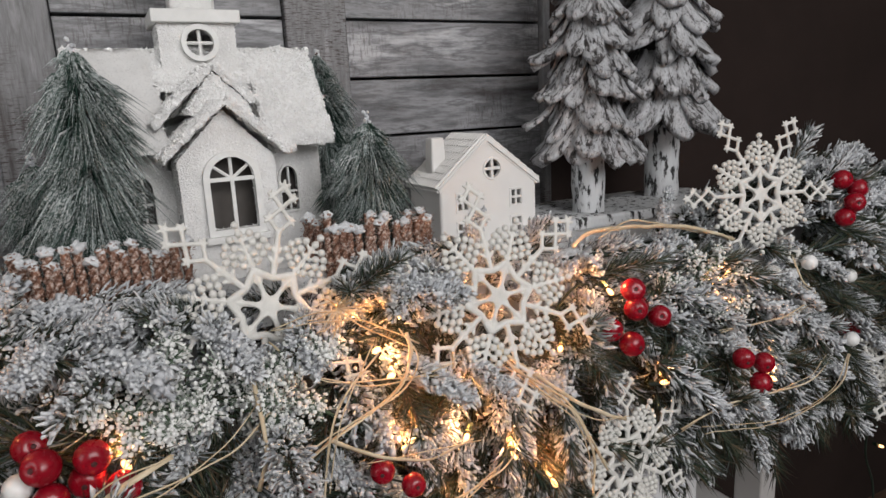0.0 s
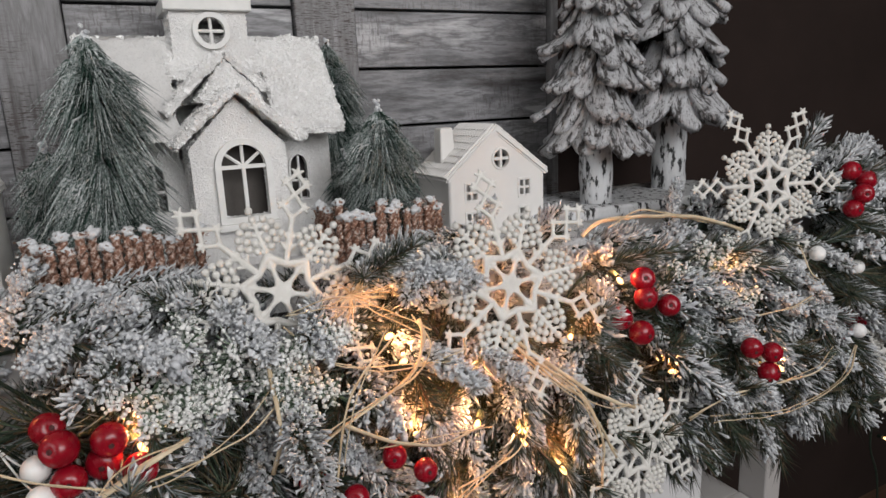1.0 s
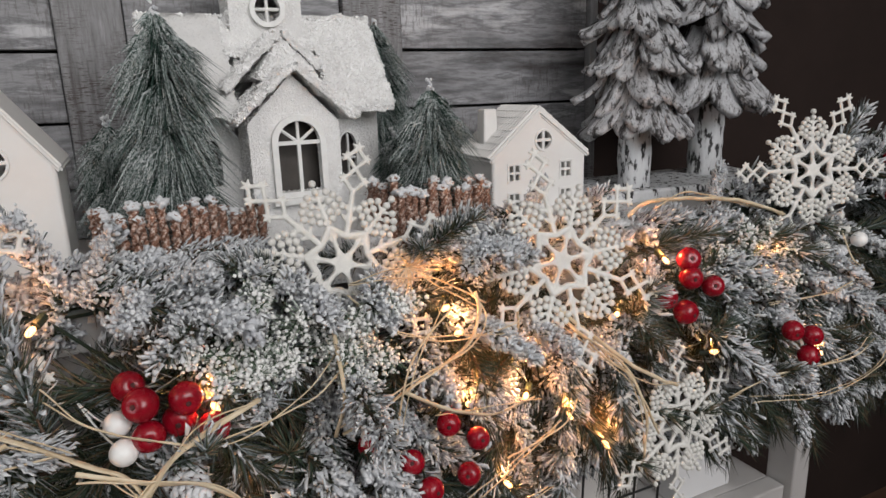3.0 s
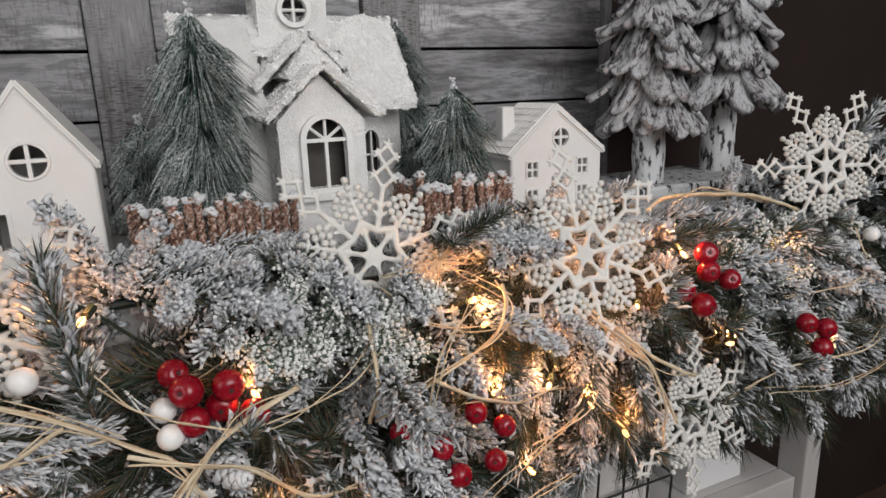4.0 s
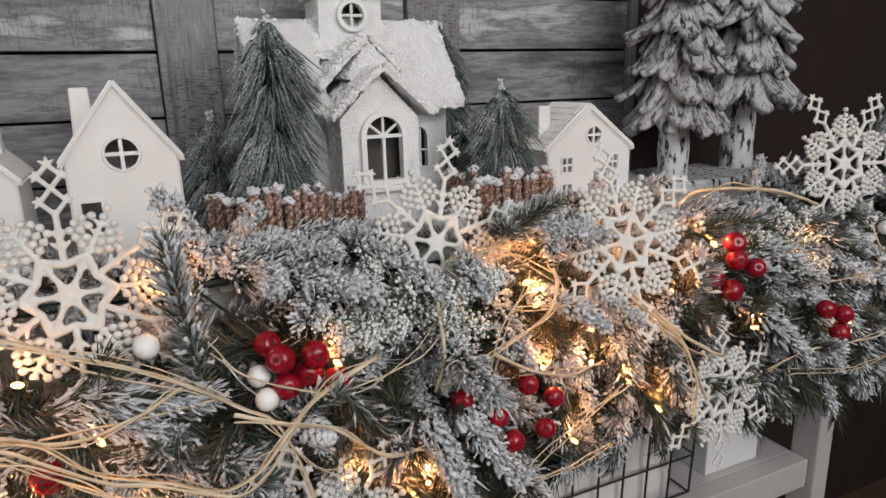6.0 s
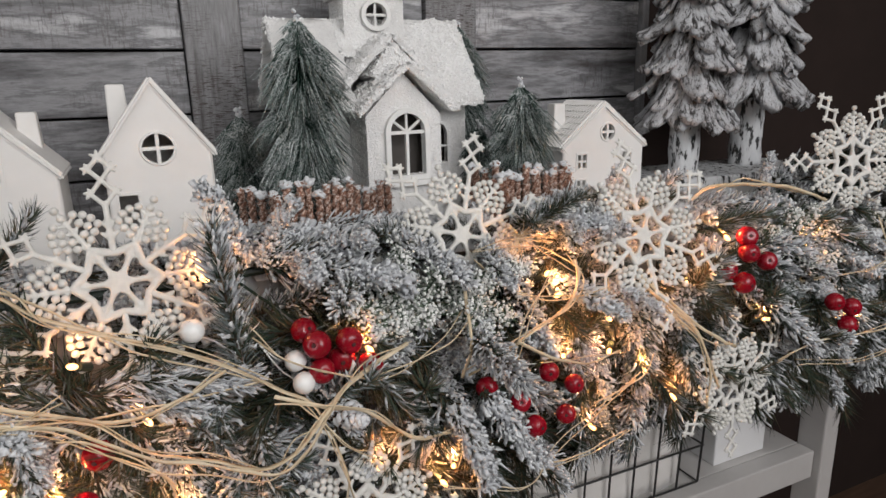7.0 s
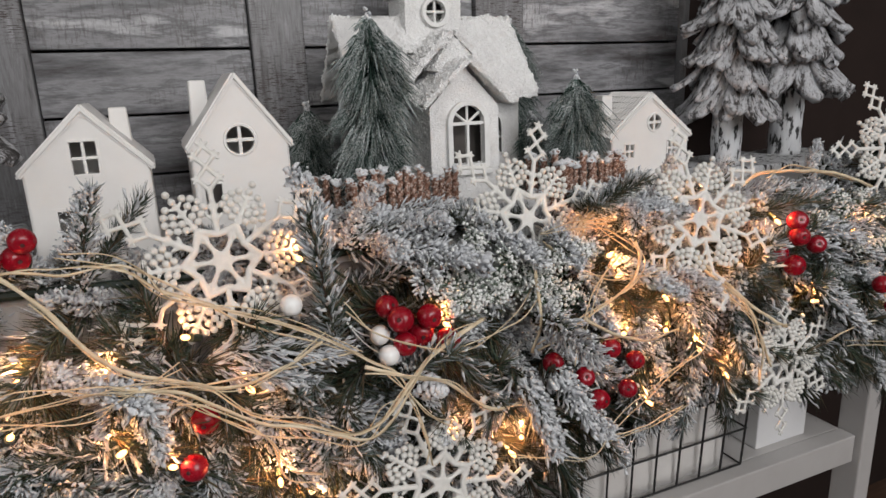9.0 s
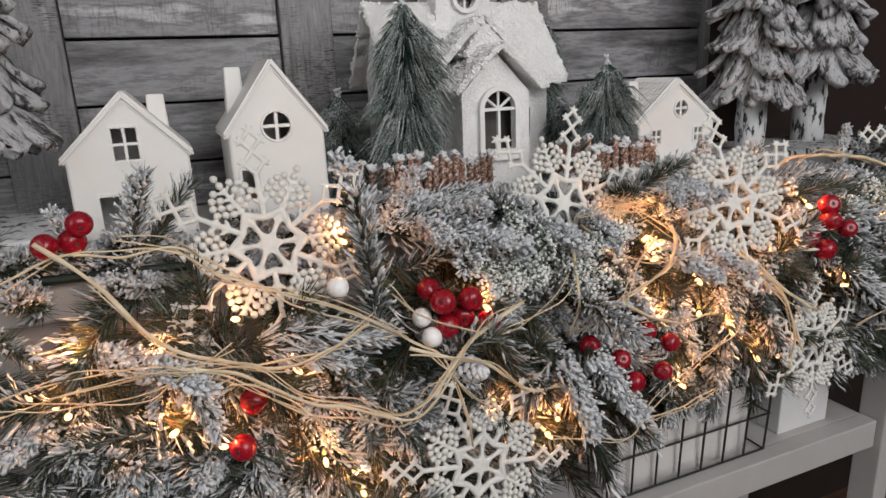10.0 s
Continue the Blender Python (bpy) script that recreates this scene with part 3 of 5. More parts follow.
# ---- ceramic tealight houses ----
def quarter_panes(cx, cz, r, bar, y0, y1):
    out = []
    for k in range(4):
        a0 = k * 90
        sx, sz = (1, 1, -1, -1)[k], (1, -1, -1, 1)[k]
        pts = [(cx + sx * bar, cz + sz * bar)]
        lim = math.degrees(math.asin(bar / r))
        for i in range(9):
            a = radians(lim + (90 - 2 * lim) * i / 8)
            pts.append((cx + sx * r * math.cos(a), cz + sz * r * math.sin(a)))
        out.append(prism(bmesh.new(), pts, y0, y1))
    return out


def four_panes(cx, cz, w, h, bar, y0, y1):
    out = []
    for sx in (-1, 1):
        for sz in (-1, 1):
            xa, xb = sorted((cx + sx * bar, cx + sx * w))
            za, zb = sorted((cz + sz * bar, cz + sz * h))
            out.append(box_bm(xa, xb, y0, y1, za, zb))
    return out


def ceramic_house(at, w, d, eave, apex, label, rose=None, windows=(), door=None, chimney=None, tiles=False, ax=0.0, rz=0.0):
    """Hollow pottery house, front at local y = 0; sizes in metres above its base."""
    th = thing("ceramic_house", at, label, "ceramic house", "white ceramic houses", rz=rz)
    g = [(-w / 2, 0), (w / 2, 0), (w / 2, eave), (ax, apex), (-w / 2, eave)]
    t = 0.005
    gi = [(-w / 2 + t, -0.01), (w / 2 - t, -0.01), (w / 2 - t, eave - t * 0.6), (ax, apex - t * 1.6), (-w / 2 + t, eave - t * 0.6)]
    cutters = [prism(bmesh.new(), gi, t, d - t)]
    frames = []
    if rose:
        cutters += quarter_panes(rose[0], rose[1], rose[2], 0.0016, -0.02, 0.03)
    for cx, cz, ww, hh in windows:
        cutters += four_panes(cx, cz, ww, hh, 0.0013, -0.02, 0.03)
    if door:
        cutters.append(box_bm(door[0], door[1], -0.02, 0.03, door[2], door[3]))
    shell = prism(bmesh.new(), g, 0.0, d)
    bmesh.ops.bevel(shell, geom=[e for e in shell.edges if abs(e.verts[0].co.x - e.verts[1].co.x) < 1e-6 and abs(e.verts[0].co.y - e.verts[1].co.y) < 1e-6], offset=0.0036, segments=4, affect="EDGES", profile=0.5)
    bmesh.ops.triangulate(shell, faces=shell.faces[:])
    part("body", with_mat(cut(shell, cutters), M_CERAMIC), None, th)
    over = 0.0026
    el, er = (-w / 2 - over, eave - 0.0042), (w / 2 + over, eave - 0.0042)
    up = 0.0076
    bm = prism(bmesh.new(), [el, (ax, apex - 0.0004), er, (er[0] + 0.0028, er[1] + up * 0.8), (ax, apex + up * 1.30), (el[0] - 0.0028, el[1] + up * 0.8)], -0.0035, d + 0.0035)
    bmesh.ops.bevel(bm, geom=bm.edges[:], offset=0.0022, segments=3, affect="EDGES")
    roof = part("roof", bm, M_CERAMIC, th)
    if tiles:
        rows = 13
        for (ex, ez), sx in ((el, -1), (er, 1)):
            a = Vector((ex + sx * 0.0018, 0, ez + up * 0.95))
            b = Vector((ax + sx * 0.001, 0, apex + up * 1.22))
            for k in range(rows):
                yy = 0.003 + (d - 0.006) * k / (rows - 1)
                tb = bmesh.new()
                for j in range(8):
                    p0, p1 = a.lerp(b, j / 8), a.lerp(b, (j + 1) / 8)
                    lift = Vector((sx * 0.0006, 0, 0.0006))
                    tube(tb, [p0 + lift + Vector((0, yy, 0)), p1 + Vector((0, yy, 0))], 0.0021, 8)
                part("roof_rib", tb, M_CERAMIC, roof)
    if rose:
        ring = bmesh.new()
        bmesh.ops.create_cone(ring, cap_ends=True, segments=36, radius1=rose[2] + 0.0028, radius2=rose[2] + 0.002, depth=0.0018, matrix=pose(rose[0], -0.0008, rose[1], 90))
        core = bmesh.new()
        bmesh.ops.create_cone(core, cap_ends=True, segments=36, radius1=rose[2], radius2=rose[2], depth=0.02, matrix=pose(rose[0], 0, rose[1], 90))
        part("rose_window", with_mat(cut(ring, [core]), M_CERAMIC), None, th)
    for cx, cz, ww, hh in windows:
        bm = cut(box_bm(cx - ww - 0.003, cx + ww + 0.003, -0.0012, 0.0006, cz - hh - 0.003, cz + hh + 0.003), [box_bm(cx - ww - 0.0006, cx + ww + 0.0006, -0.01, 0.01, cz - hh - 0.0006, cz + hh + 0.0006)])
        part("window_frame", with_mat(bm, M_CERAMIC), None, th)
    if door:
        bm = cut(box_bm(door[0] - 0.003, door[1] + 0.003, -0.0012, 0.0006, door[2] - 0.001, door[3] + 0.003), [box_bm(door[0], door[1], -0.01, 0.01, door[2] - 0.01, door[3])])
        part("door_frame", with_mat(bm, M_CERAMIC), None, th)
    if chimney:
        cx, cy, cw, z0, z1 = chimney
        bm = box_bm(cx - cw, cx + cw, cy - cw, cy + cw, z0 - 0.012, z1, bevel=0.0018)
        for v in bm.verts:
            k = 1.16 - 0.20 * (v.co.z - z0) / (z1 - z0)
            v.co.x, v.co.y = cx + (v.co.x - cx) * k, cy + (v.co.y - cy) * k
        part("chimney", bm, M_CERAMIC, th)
    return th


ceramic_house((0.426, 0.680, TOP), 0.130, 0.082, 0.071, 0.1205, "small matt white ceramic house with ribbed roof and round window",
              rose=(0.004, 0.091, 0.0105), windows=((0.036, 0.055, 0.0065, 0.0085), (-0.036, 0.055, 0.0065, 0.0085), (0.036, 0.022, 0.0065, 0.0085), (-0.036, 0.022, 0.0065, 0.0085)),
              chimney=(-0.046, 0.045, 0.0085, 0.085, 0.128), tiles=True, ax=-0.003)
ceramic_house((-0.1095, 0.650, TOP), 0.094, 0.090, 0.0995, 0.1625, "tall narrow matt white ceramic house with a round cross window",
              rose=(0.0, 0.107, 0.0135), door=(-0.038, -0.022, 0.036, 0.066), chimney=(-0.030, 0.068, 0.0085, 0.120, 0.165), ax=0.0)
ceramic_house((-0.246, 0.660, TOP), 0.106, 0.080, 0.0865, 0.1385, "low matt white ceramic house with a four-pane window",
              windows=((-0.001, 0.099, 0.0105, 0.0145),), door=(-0.030, -0.012, 0.020, 0.052), chimney=(0.030, 0.055, 0.0085, 0.100, 0.142), ax=0.002)


# ---- bottle brush trees ----
def strands(items, sides=3):
    """Many tapered hairs in one mesh: (start, bend, end, radius)."""
    vs, fs = [], []
    for a, b, c, r in items:
        d = (c - a).normalized()
        u = d.orthogonal().normalized()
        w = d.cross(u)
        o = len(vs)
        for p, rr in ((a, r), (b, r)):
            for k in range(sides):
                t = 2 * math.pi * k / sides
                vs.append(p + (u * math.cos(t) + w * math.sin(t)) * rr)
        vs.append(c)
        for k in range(sides):
            j = (k + 1) % sides
            fs.append((o + k, o + j, o + sides + j, o + sides + k))
            fs.append((o + sides + k, o + sides + j, o + 2 * sides))
    return ([tuple(v) for v in vs], [], fs)


def bottle_brush_tree(at, height, half, count, seed, label):
    th = thing("bottle_brush_tree", at, label, "bottle brush tree", "frosted bottle brush trees")
    rng = random.Random(seed)
    part("wire_stem", tube(bmesh.new(), [(0, 0, 0), (0.0, 0, height * 0.5), (0, 0, height * 0.985)], 0.0016, 6), M_STEM, th)
    bm = bmesh.new()
    bmesh.ops.create_cone(bm, cap_ends=True, segments=20, radius1=0.016, radius2=0.012, depth=0.012, matrix=pose(0, 0, 0.006))
    part("base", bm, M_STEM, th)
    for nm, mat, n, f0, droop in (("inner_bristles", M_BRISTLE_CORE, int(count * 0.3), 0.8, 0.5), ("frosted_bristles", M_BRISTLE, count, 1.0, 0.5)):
        items = []
        tufts = [[(rng.uniform(0, 6.283), rng.uniform(0.68, 1.22), rng.uniform(0.15, 1.5)) for _ in range(10)] for _ in range(22)]
        for _ in range(n):
            t = rng.random() ** 0.8
            z = height * (0.10 + 0.88 * t)
            reach = half * f0 * (0.12 + 0.88 * min(1.0, (1 - t) * 4.6) ** 0.8) * rng.uniform(0.45, 1.12)
            reach *= 0.82 + 0.18 * min(1.0, t * 3.5)
            a, longer, hang = rng.choice(tufts[min(21, int(t * 22))])
            a += rng.gauss(0, 0.15)
            reach *= longer * (1.2 if rng.random() < 0.12 else 1.0)
            o = Vector((math.cos(a), math.sin(a), 0))
            start = Vector((0, 0, z))
            end = start + o * reach + Vector((rng.uniform(-1, 1) * 0.004, rng.uniform(-1, 1) * 0.004, -droop * hang * reach * rng.uniform(0.8, 1.7) - 0.006))
            mid = start + (end - start) * 0.55 + Vector((0, 0, reach * 0.2)) + o * reach * 0.04
            items.append((start, mid, end, rng.uniform(0.00042, 0.00078)))
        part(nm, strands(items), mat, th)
    bm = bmesh.new()
    for _ in range(16):
        p = Vector((rng.uniform(-1, 1) * 0.003, rng.uniform(-1, 1) * 0.003, height * 0.985 + rng.uniform(-0.006, 0.006)))
        ball(bm, p, rng.uniform(0.001, 0.0024), 1)
    part("snowy_tip", bm, M_FLOCK, th)
    return th


TREE = "frosted dark green bottle brush tree"
bottle_brush_tree((0.024, 0.637, TOP), 0.226, 0.041, 7600, 1, "tall " + TREE)
bottle_brush_tree((0.253, 0.607, TOP), 0.158, 0.039, 5400, 2, "medium " + TREE)
bottle_brush_tree((-0.024, 0.735, TOP), 0.134, 0.034, 2800, 3, "small " + TREE + " beside the church")
bottle_brush_tree((0.262, 0.775, TOP), 0.232, 0.042, 3600, 4, "tall " + TREE + " behind the church")
bottle_brush_tree((0.246, 0.690, TOP), 0.110, 0.026, 1700, 5, "small " + TREE)


# ---- carved trees ----
def bough_mesh(seed, length, width):
    """A carved paddle-shaped tongue with a thick round lip, hanging outward along +x and down."""
    bm = bmesh.new()
    n, m = 13, 7
    off = Vector((seed * 3.1, seed * 1.7, 0))
    skew = 0.16 * math.sin(seed * 2.4)
    rows = []
    for i in range(n):
        f = i / (n - 1)
        w = width * (0.62 + 0.38 * math.sin(f * 2.2)) * (math.sqrt(max(0.03, 1 - ((f - 0.62) / 0.385) ** 2)) if f > 0.62 else 1.0)
        row = []
        for j in range(m * 2):
            top = j < m
            g = (j if top else 2 * m - 1 - j) / (m - 1) * 2 - 1
            x = length * (0.20 * f + 0.22 * f * f)
            z = -length * (0.95 * f - 0.13 * f * f)
            y = g * w * 0.5 + skew * length * f * f
            lip = 0.0022 * math.exp(-((f - 0.93) / 0.07) ** 2)
            thick = (0.0050 + 0.0012 * f) * (1 - 0.55 * g * g) + lip
            groove = 0.0022 * noise.noise(off + Vector((f * 2.2, y * 230, 0))) + 0.0014 * noise.noise(off + Vector((f * 9, y * 420, 3)))
            lift = thick + groove if top else -0.004
            rag = 0.0034 * noise.noise(off + Vector((f * 5, g * 2, 8)))
            row.append(bm.verts.new((x + lift * 0.82, y + rag, z + lift * 0.55 + rag)))
        rows.append(row)
    for a, b in zip(rows, rows[1:]):
        for j in range(m * 2):
            k = (j + 1) % (m * 2)
            bm.faces.new((a[j], a[k], b[k], b[j]))
    bm.faces.new(rows[0][::-1])
    bm.faces.new(rows[-1])
    return smooth(mesh_of("carved_bough", bm, M_CARVED))


BOUGHS = [bough_mesh(k, 0.094, 0.040) for k in range(6)]


def carved_tree(th, x, y, skirt, half, apex, trunk_r, foot, seed, size=1.0):
    rng = random.Random(seed)
    bm = tube(bmesh.new(), [(x, y, foot + (skirt + 0.05 - foot) * k / 14) for k in range(15)], trunk_r, 20, 0.96)
    for v in bm.verts:
        w = Vector((v.co.x - x, v.co.y - y, 0))
        v.co += w * (0.09 * noise.noise(v.co * 55 + Vector((seed, 0, 0))) + 0.10 * noise.noise(Vector((w.x * 160, w.y * 160, v.co.z * 20 + seed))))
    part("trunk", bm, M_TRUNK, th, "pale birch-like trunk with black flecks", soft=True)
    # core cone, coloured dark so the gaps between boughs read as shaded
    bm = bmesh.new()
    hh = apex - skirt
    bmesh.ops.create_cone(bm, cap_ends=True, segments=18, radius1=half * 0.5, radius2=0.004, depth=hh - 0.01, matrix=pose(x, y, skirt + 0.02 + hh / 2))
    part("core", bm, M_CORE_SHADE, th, "core cone coloured dark for the shade between the boughs", soft=True)
    z, ring = skirt, 0
    while z < apex - 0.035:
        f = (z - skirt) / hh
        r = half * (1 - f) ** 0.9
        s = size * (0.60 + 0.40 * (1 - f))
        n = max(5, round(2 * math.pi * r / (0.043 * s)))
        for k in range(n):
            a = 360 * (k + 0.5 * (ring % 2)) / n + rng.uniform(-7, 7)
            sc = s * rng.uniform(0.92, 1.15) * 1.1
            rr = max(0.003, r - 0.046 * sc)
            top = z + 0.080 * sc + rng.uniform(-0.012, 0.012) * size * (ring > 0)
            m = pose(x + rr * math.cos(radians(a)), y + rr * math.sin(radians(a)), top, 0, 0, a) @ pose(0, 0, 0, rng.uniform(-14, 14), rng.uniform(-20, 2), 0) @ Matrix.Diagonal((sc, sc * rng.uniform(0.85, 1.15), sc, 1))
            part("bough", BOUGHS[rng.randrange(6)], None, th, m=m)
        z += 0.050 * s
        ring += 1


def plinth(th, x0, x1, y0, y1, h):
    part("plinth", roughen(box_bm(x0, x1, y0, y1, 0, h, bevel=0.004), 6, 0.003, 40), M_TRUNK, th, "uneven whitewashed base", soft=True)


def carved_trees():
    th = thing("carved_trees", (0.60, 0.72, TOP), "pair of carved wooden fir trees in crackled white paint", "carved trees")
    plinth(th, -0.075, 0.26, -0.035, 0.10, 0.016)
    carved_tree(th, 0.004, 0.0, 0.078, 0.074, 0.54, 0.0215, 0.012, 1, 0.74)
    carved_tree(th, 0.178, 0.04, 0.098, 0.085, 0.72, 0.025, 0.012, 2, 1.0)
    th = thing("carved_tree", (-0.395, 0.68, TOP), "carved wooden fir tree in crackled white paint on a block", "carved trees")
    plinth(th, -0.06, 0.082, -0.085, 0.05, 0.034)
    carved_tree(th, 0.0, 0.0, 0.090, 0.092, 0.50, 0.024, 0.04, 3, 0.85)


carved_trees()


# ---- picket fences of chenille, tipped with snow ----
def picket_mesh(seed, h):
    rng = random.Random(seed)
    bm = bmesh.new()
    n = 15
    for s in (0, math.pi):
        pts = [(0.0020 * math.cos(s + 1.9 * k), 0.0020 * math.sin(s + 1.9 * k), h * k / (n - 1)) for k in range(n)]
        tube(bm, pts, 0.0028, 7)
    for _ in range(60):
        a, z = rng.uniform(0, 6.28), rng.uniform(0, h)
        p = Vector((math.cos(a) * 0.005, math.sin(a) * 0.005, z))
        tube(bm, [p, p + Vector((math.cos(a) * 0.0025, math.sin(a) * 0.0025, rng.uniform(-0.001, 0.002)))], 0.0003, 3)
    me = mesh_of("picket", bm, M_TINSEL, M_FLOCK)
    return smooth(me)


def snow_cap_mesh(seed):
    rng = random.Random(seed)
    bm = bmesh.new()
    ball(bm, (0, 0, 0), 0.0050, 3)
    for v in bm.verts:
        v.co *= 1 + 0.9 * noise.noise(v.co * 260 + Vector((seed * 5, 0, 0))) + 0.5 * noise.noise(v.co * 500 + Vector((0, seed, 0)))
        v.co.z *= 0.75
    return smooth(mesh_of("snow_cap", bm, M_FLOCK))


CAPS = [snow_cap_mesh(k) for k in range(4)]


def picket_fence(p0, p1, h, n, seed, label, base):
    th = thing("picket_fence", (p0[0], p0[1], base), label, "fence", "miniature picket fences")
    rng = random.Random(seed)
    meshes = [picket_mesh(seed * 10 + k, h * (0.92 + 0.05 * k)) for k in range(4)]
    for i in range(n):
        f = i / (n - 1)
        x, y = (p1[0] - p0[0]) * f, (p1[1] - p0[1]) * f + rng.uniform(-0.001, 0.001)
        k = rng.randrange(4)
        pk = part("picket", meshes[k], None, th, m=pose(x, y, 0, rng.uniform(-2, 2), rng.uniform(-2, 2), rng.uniform(0, 360)))
        part("snow_cap", CAPS[rng.randrange(4)], None, pk, "clump of white snow", m=pose(0, 0, h * (0.92 + 0.05 * k) - 0.001, 0, 0, rng.uniform(0, 360)) @ Matrix.Diagonal((*[rng.uniform(0.5, 1.1)] * 3, 1)))
    return th


FENCE = "miniature brown chenille picket fence topped with snow"
picket_fence((-0.020, 0.575), (0.080, 0.563), 0.071, 15, 1, FENCE + " before the church", TOP)
picket_fence((-0.040, 0.640), (-0.022, 0.584), 0.070, 4, 2, "short end of a " + FENCE, TOP)
picket_fence((0.196, 0.553), (0.293, 0.571), 0.071, 14, 3, FENCE + " before a small tree", TOP)
picket_fence((0.186, 0.600), (0.190, 0.556), 0.080, 4, 4, "short end of a " + FENCE, TOP)


# ---- cotton snow on the console ----
def cotton():
    bm = bmesh.new()
    nx, ny = 90, 40
    g = []
    for j in range(ny):
        row = []
        for i in range(nx):
            x, y = -0.05 + 0.60 * i / (nx - 1), 0.535 + 0.23 * j / (ny - 1)
            e = min(1.0, 6 * min(i / nx, 1 - i / nx), 8 * min(j / ny, 1 - j / ny))
            ridge = math.exp(-((y - 0.565) / 0.022) ** 2)
            h = e * (0.004 + 0.030 * ridge * (1.0 if x < 0.31 else 0.25) + 0.006 * noise.noise(Vector((x * 30, y * 30, 0))) + 0.003 * noise.noise(Vector((x * 110, y * 110, 4))))
            row.append(bm.verts.new((x, y, TOP + 0.0015 + max(0.0, h))))
        g.append(row)
    for a, b in zip(g, g[1:]):
        for i in range(nx - 1):
            bm.faces.new((a[i], a[i + 1], b[i + 1], b[i]))
    solo("cotton_snow", bm, M_COTTON, (0, 0, 0), "fluffy white cotton snow drifted over the console top", "cotton snow", kind="stuff", soft=True)


cotton()

# ---- flocked pine garland along the front edge ----
def spindle(vs, fs, mi, a, c, r, mat, sides=3):
    """One needle from a to c, open at its root."""
    d = (c - a)
    u = d.orthogonal().normalized()
    w = d.normalized().cross(u)
    o = len(vs)
    for k in range(sides):
        t = 2 * math.pi * k / sides
        vs.append(a + d * 0.15 + (u * math.cos(t) + w * math.sin(t)) * r)
    vs.append(c)
    for k in range(sides):
        fs.append((o + k, o + (k + 1) % sides, o + sides))
        mi.append(mat)


def lump(vs, fs, mi, rng, a, c, r, mat):
    """Flock clotted unevenly along a needle from a to c."""
    d = c - a
    u = d.orthogonal().normalized()
    w = d.normalized().cross(u)
    o, sides, rings = len(vs), 3, 3
    vs.append(a)
    for q in range(rings):
        p = a + d * (0.22 + 0.30 * q) + Vector((rng.uniform(-1, 1), rng.uniform(-1, 1), rng.uniform(-1, 1))) * r * 1.1
        rr = r * rng.uniform(0.4, 1.6)
        t0 = rng.uniform(0, 1.5)
        for k in range(sides):
            t = t0 + 2 * math.pi * k / sides
            vs.append(p + (u * math.cos(t) + w * math.sin(t)) * rr * rng.uniform(0.7, 1.3))
    vs.append(c)
    e = o + 1 + rings * sides
    for k in range(sides):
        n = (k + 1) % sides
        fs.append((o, o + 1 + n, o + 1 + k))
        for q in range(rings - 1):
            s0, s1 = o + 1 + q * sides, o + 1 + (q + 1) * sides
            fs.append((s0 + k, s0 + n, s1 + n, s1 + k))
        fs.append((o + 1 + (rings - 1) * sides + k, o + 1 + (rings - 1) * sides + n, e))
        mi.extend([mat] * (rings + 1))


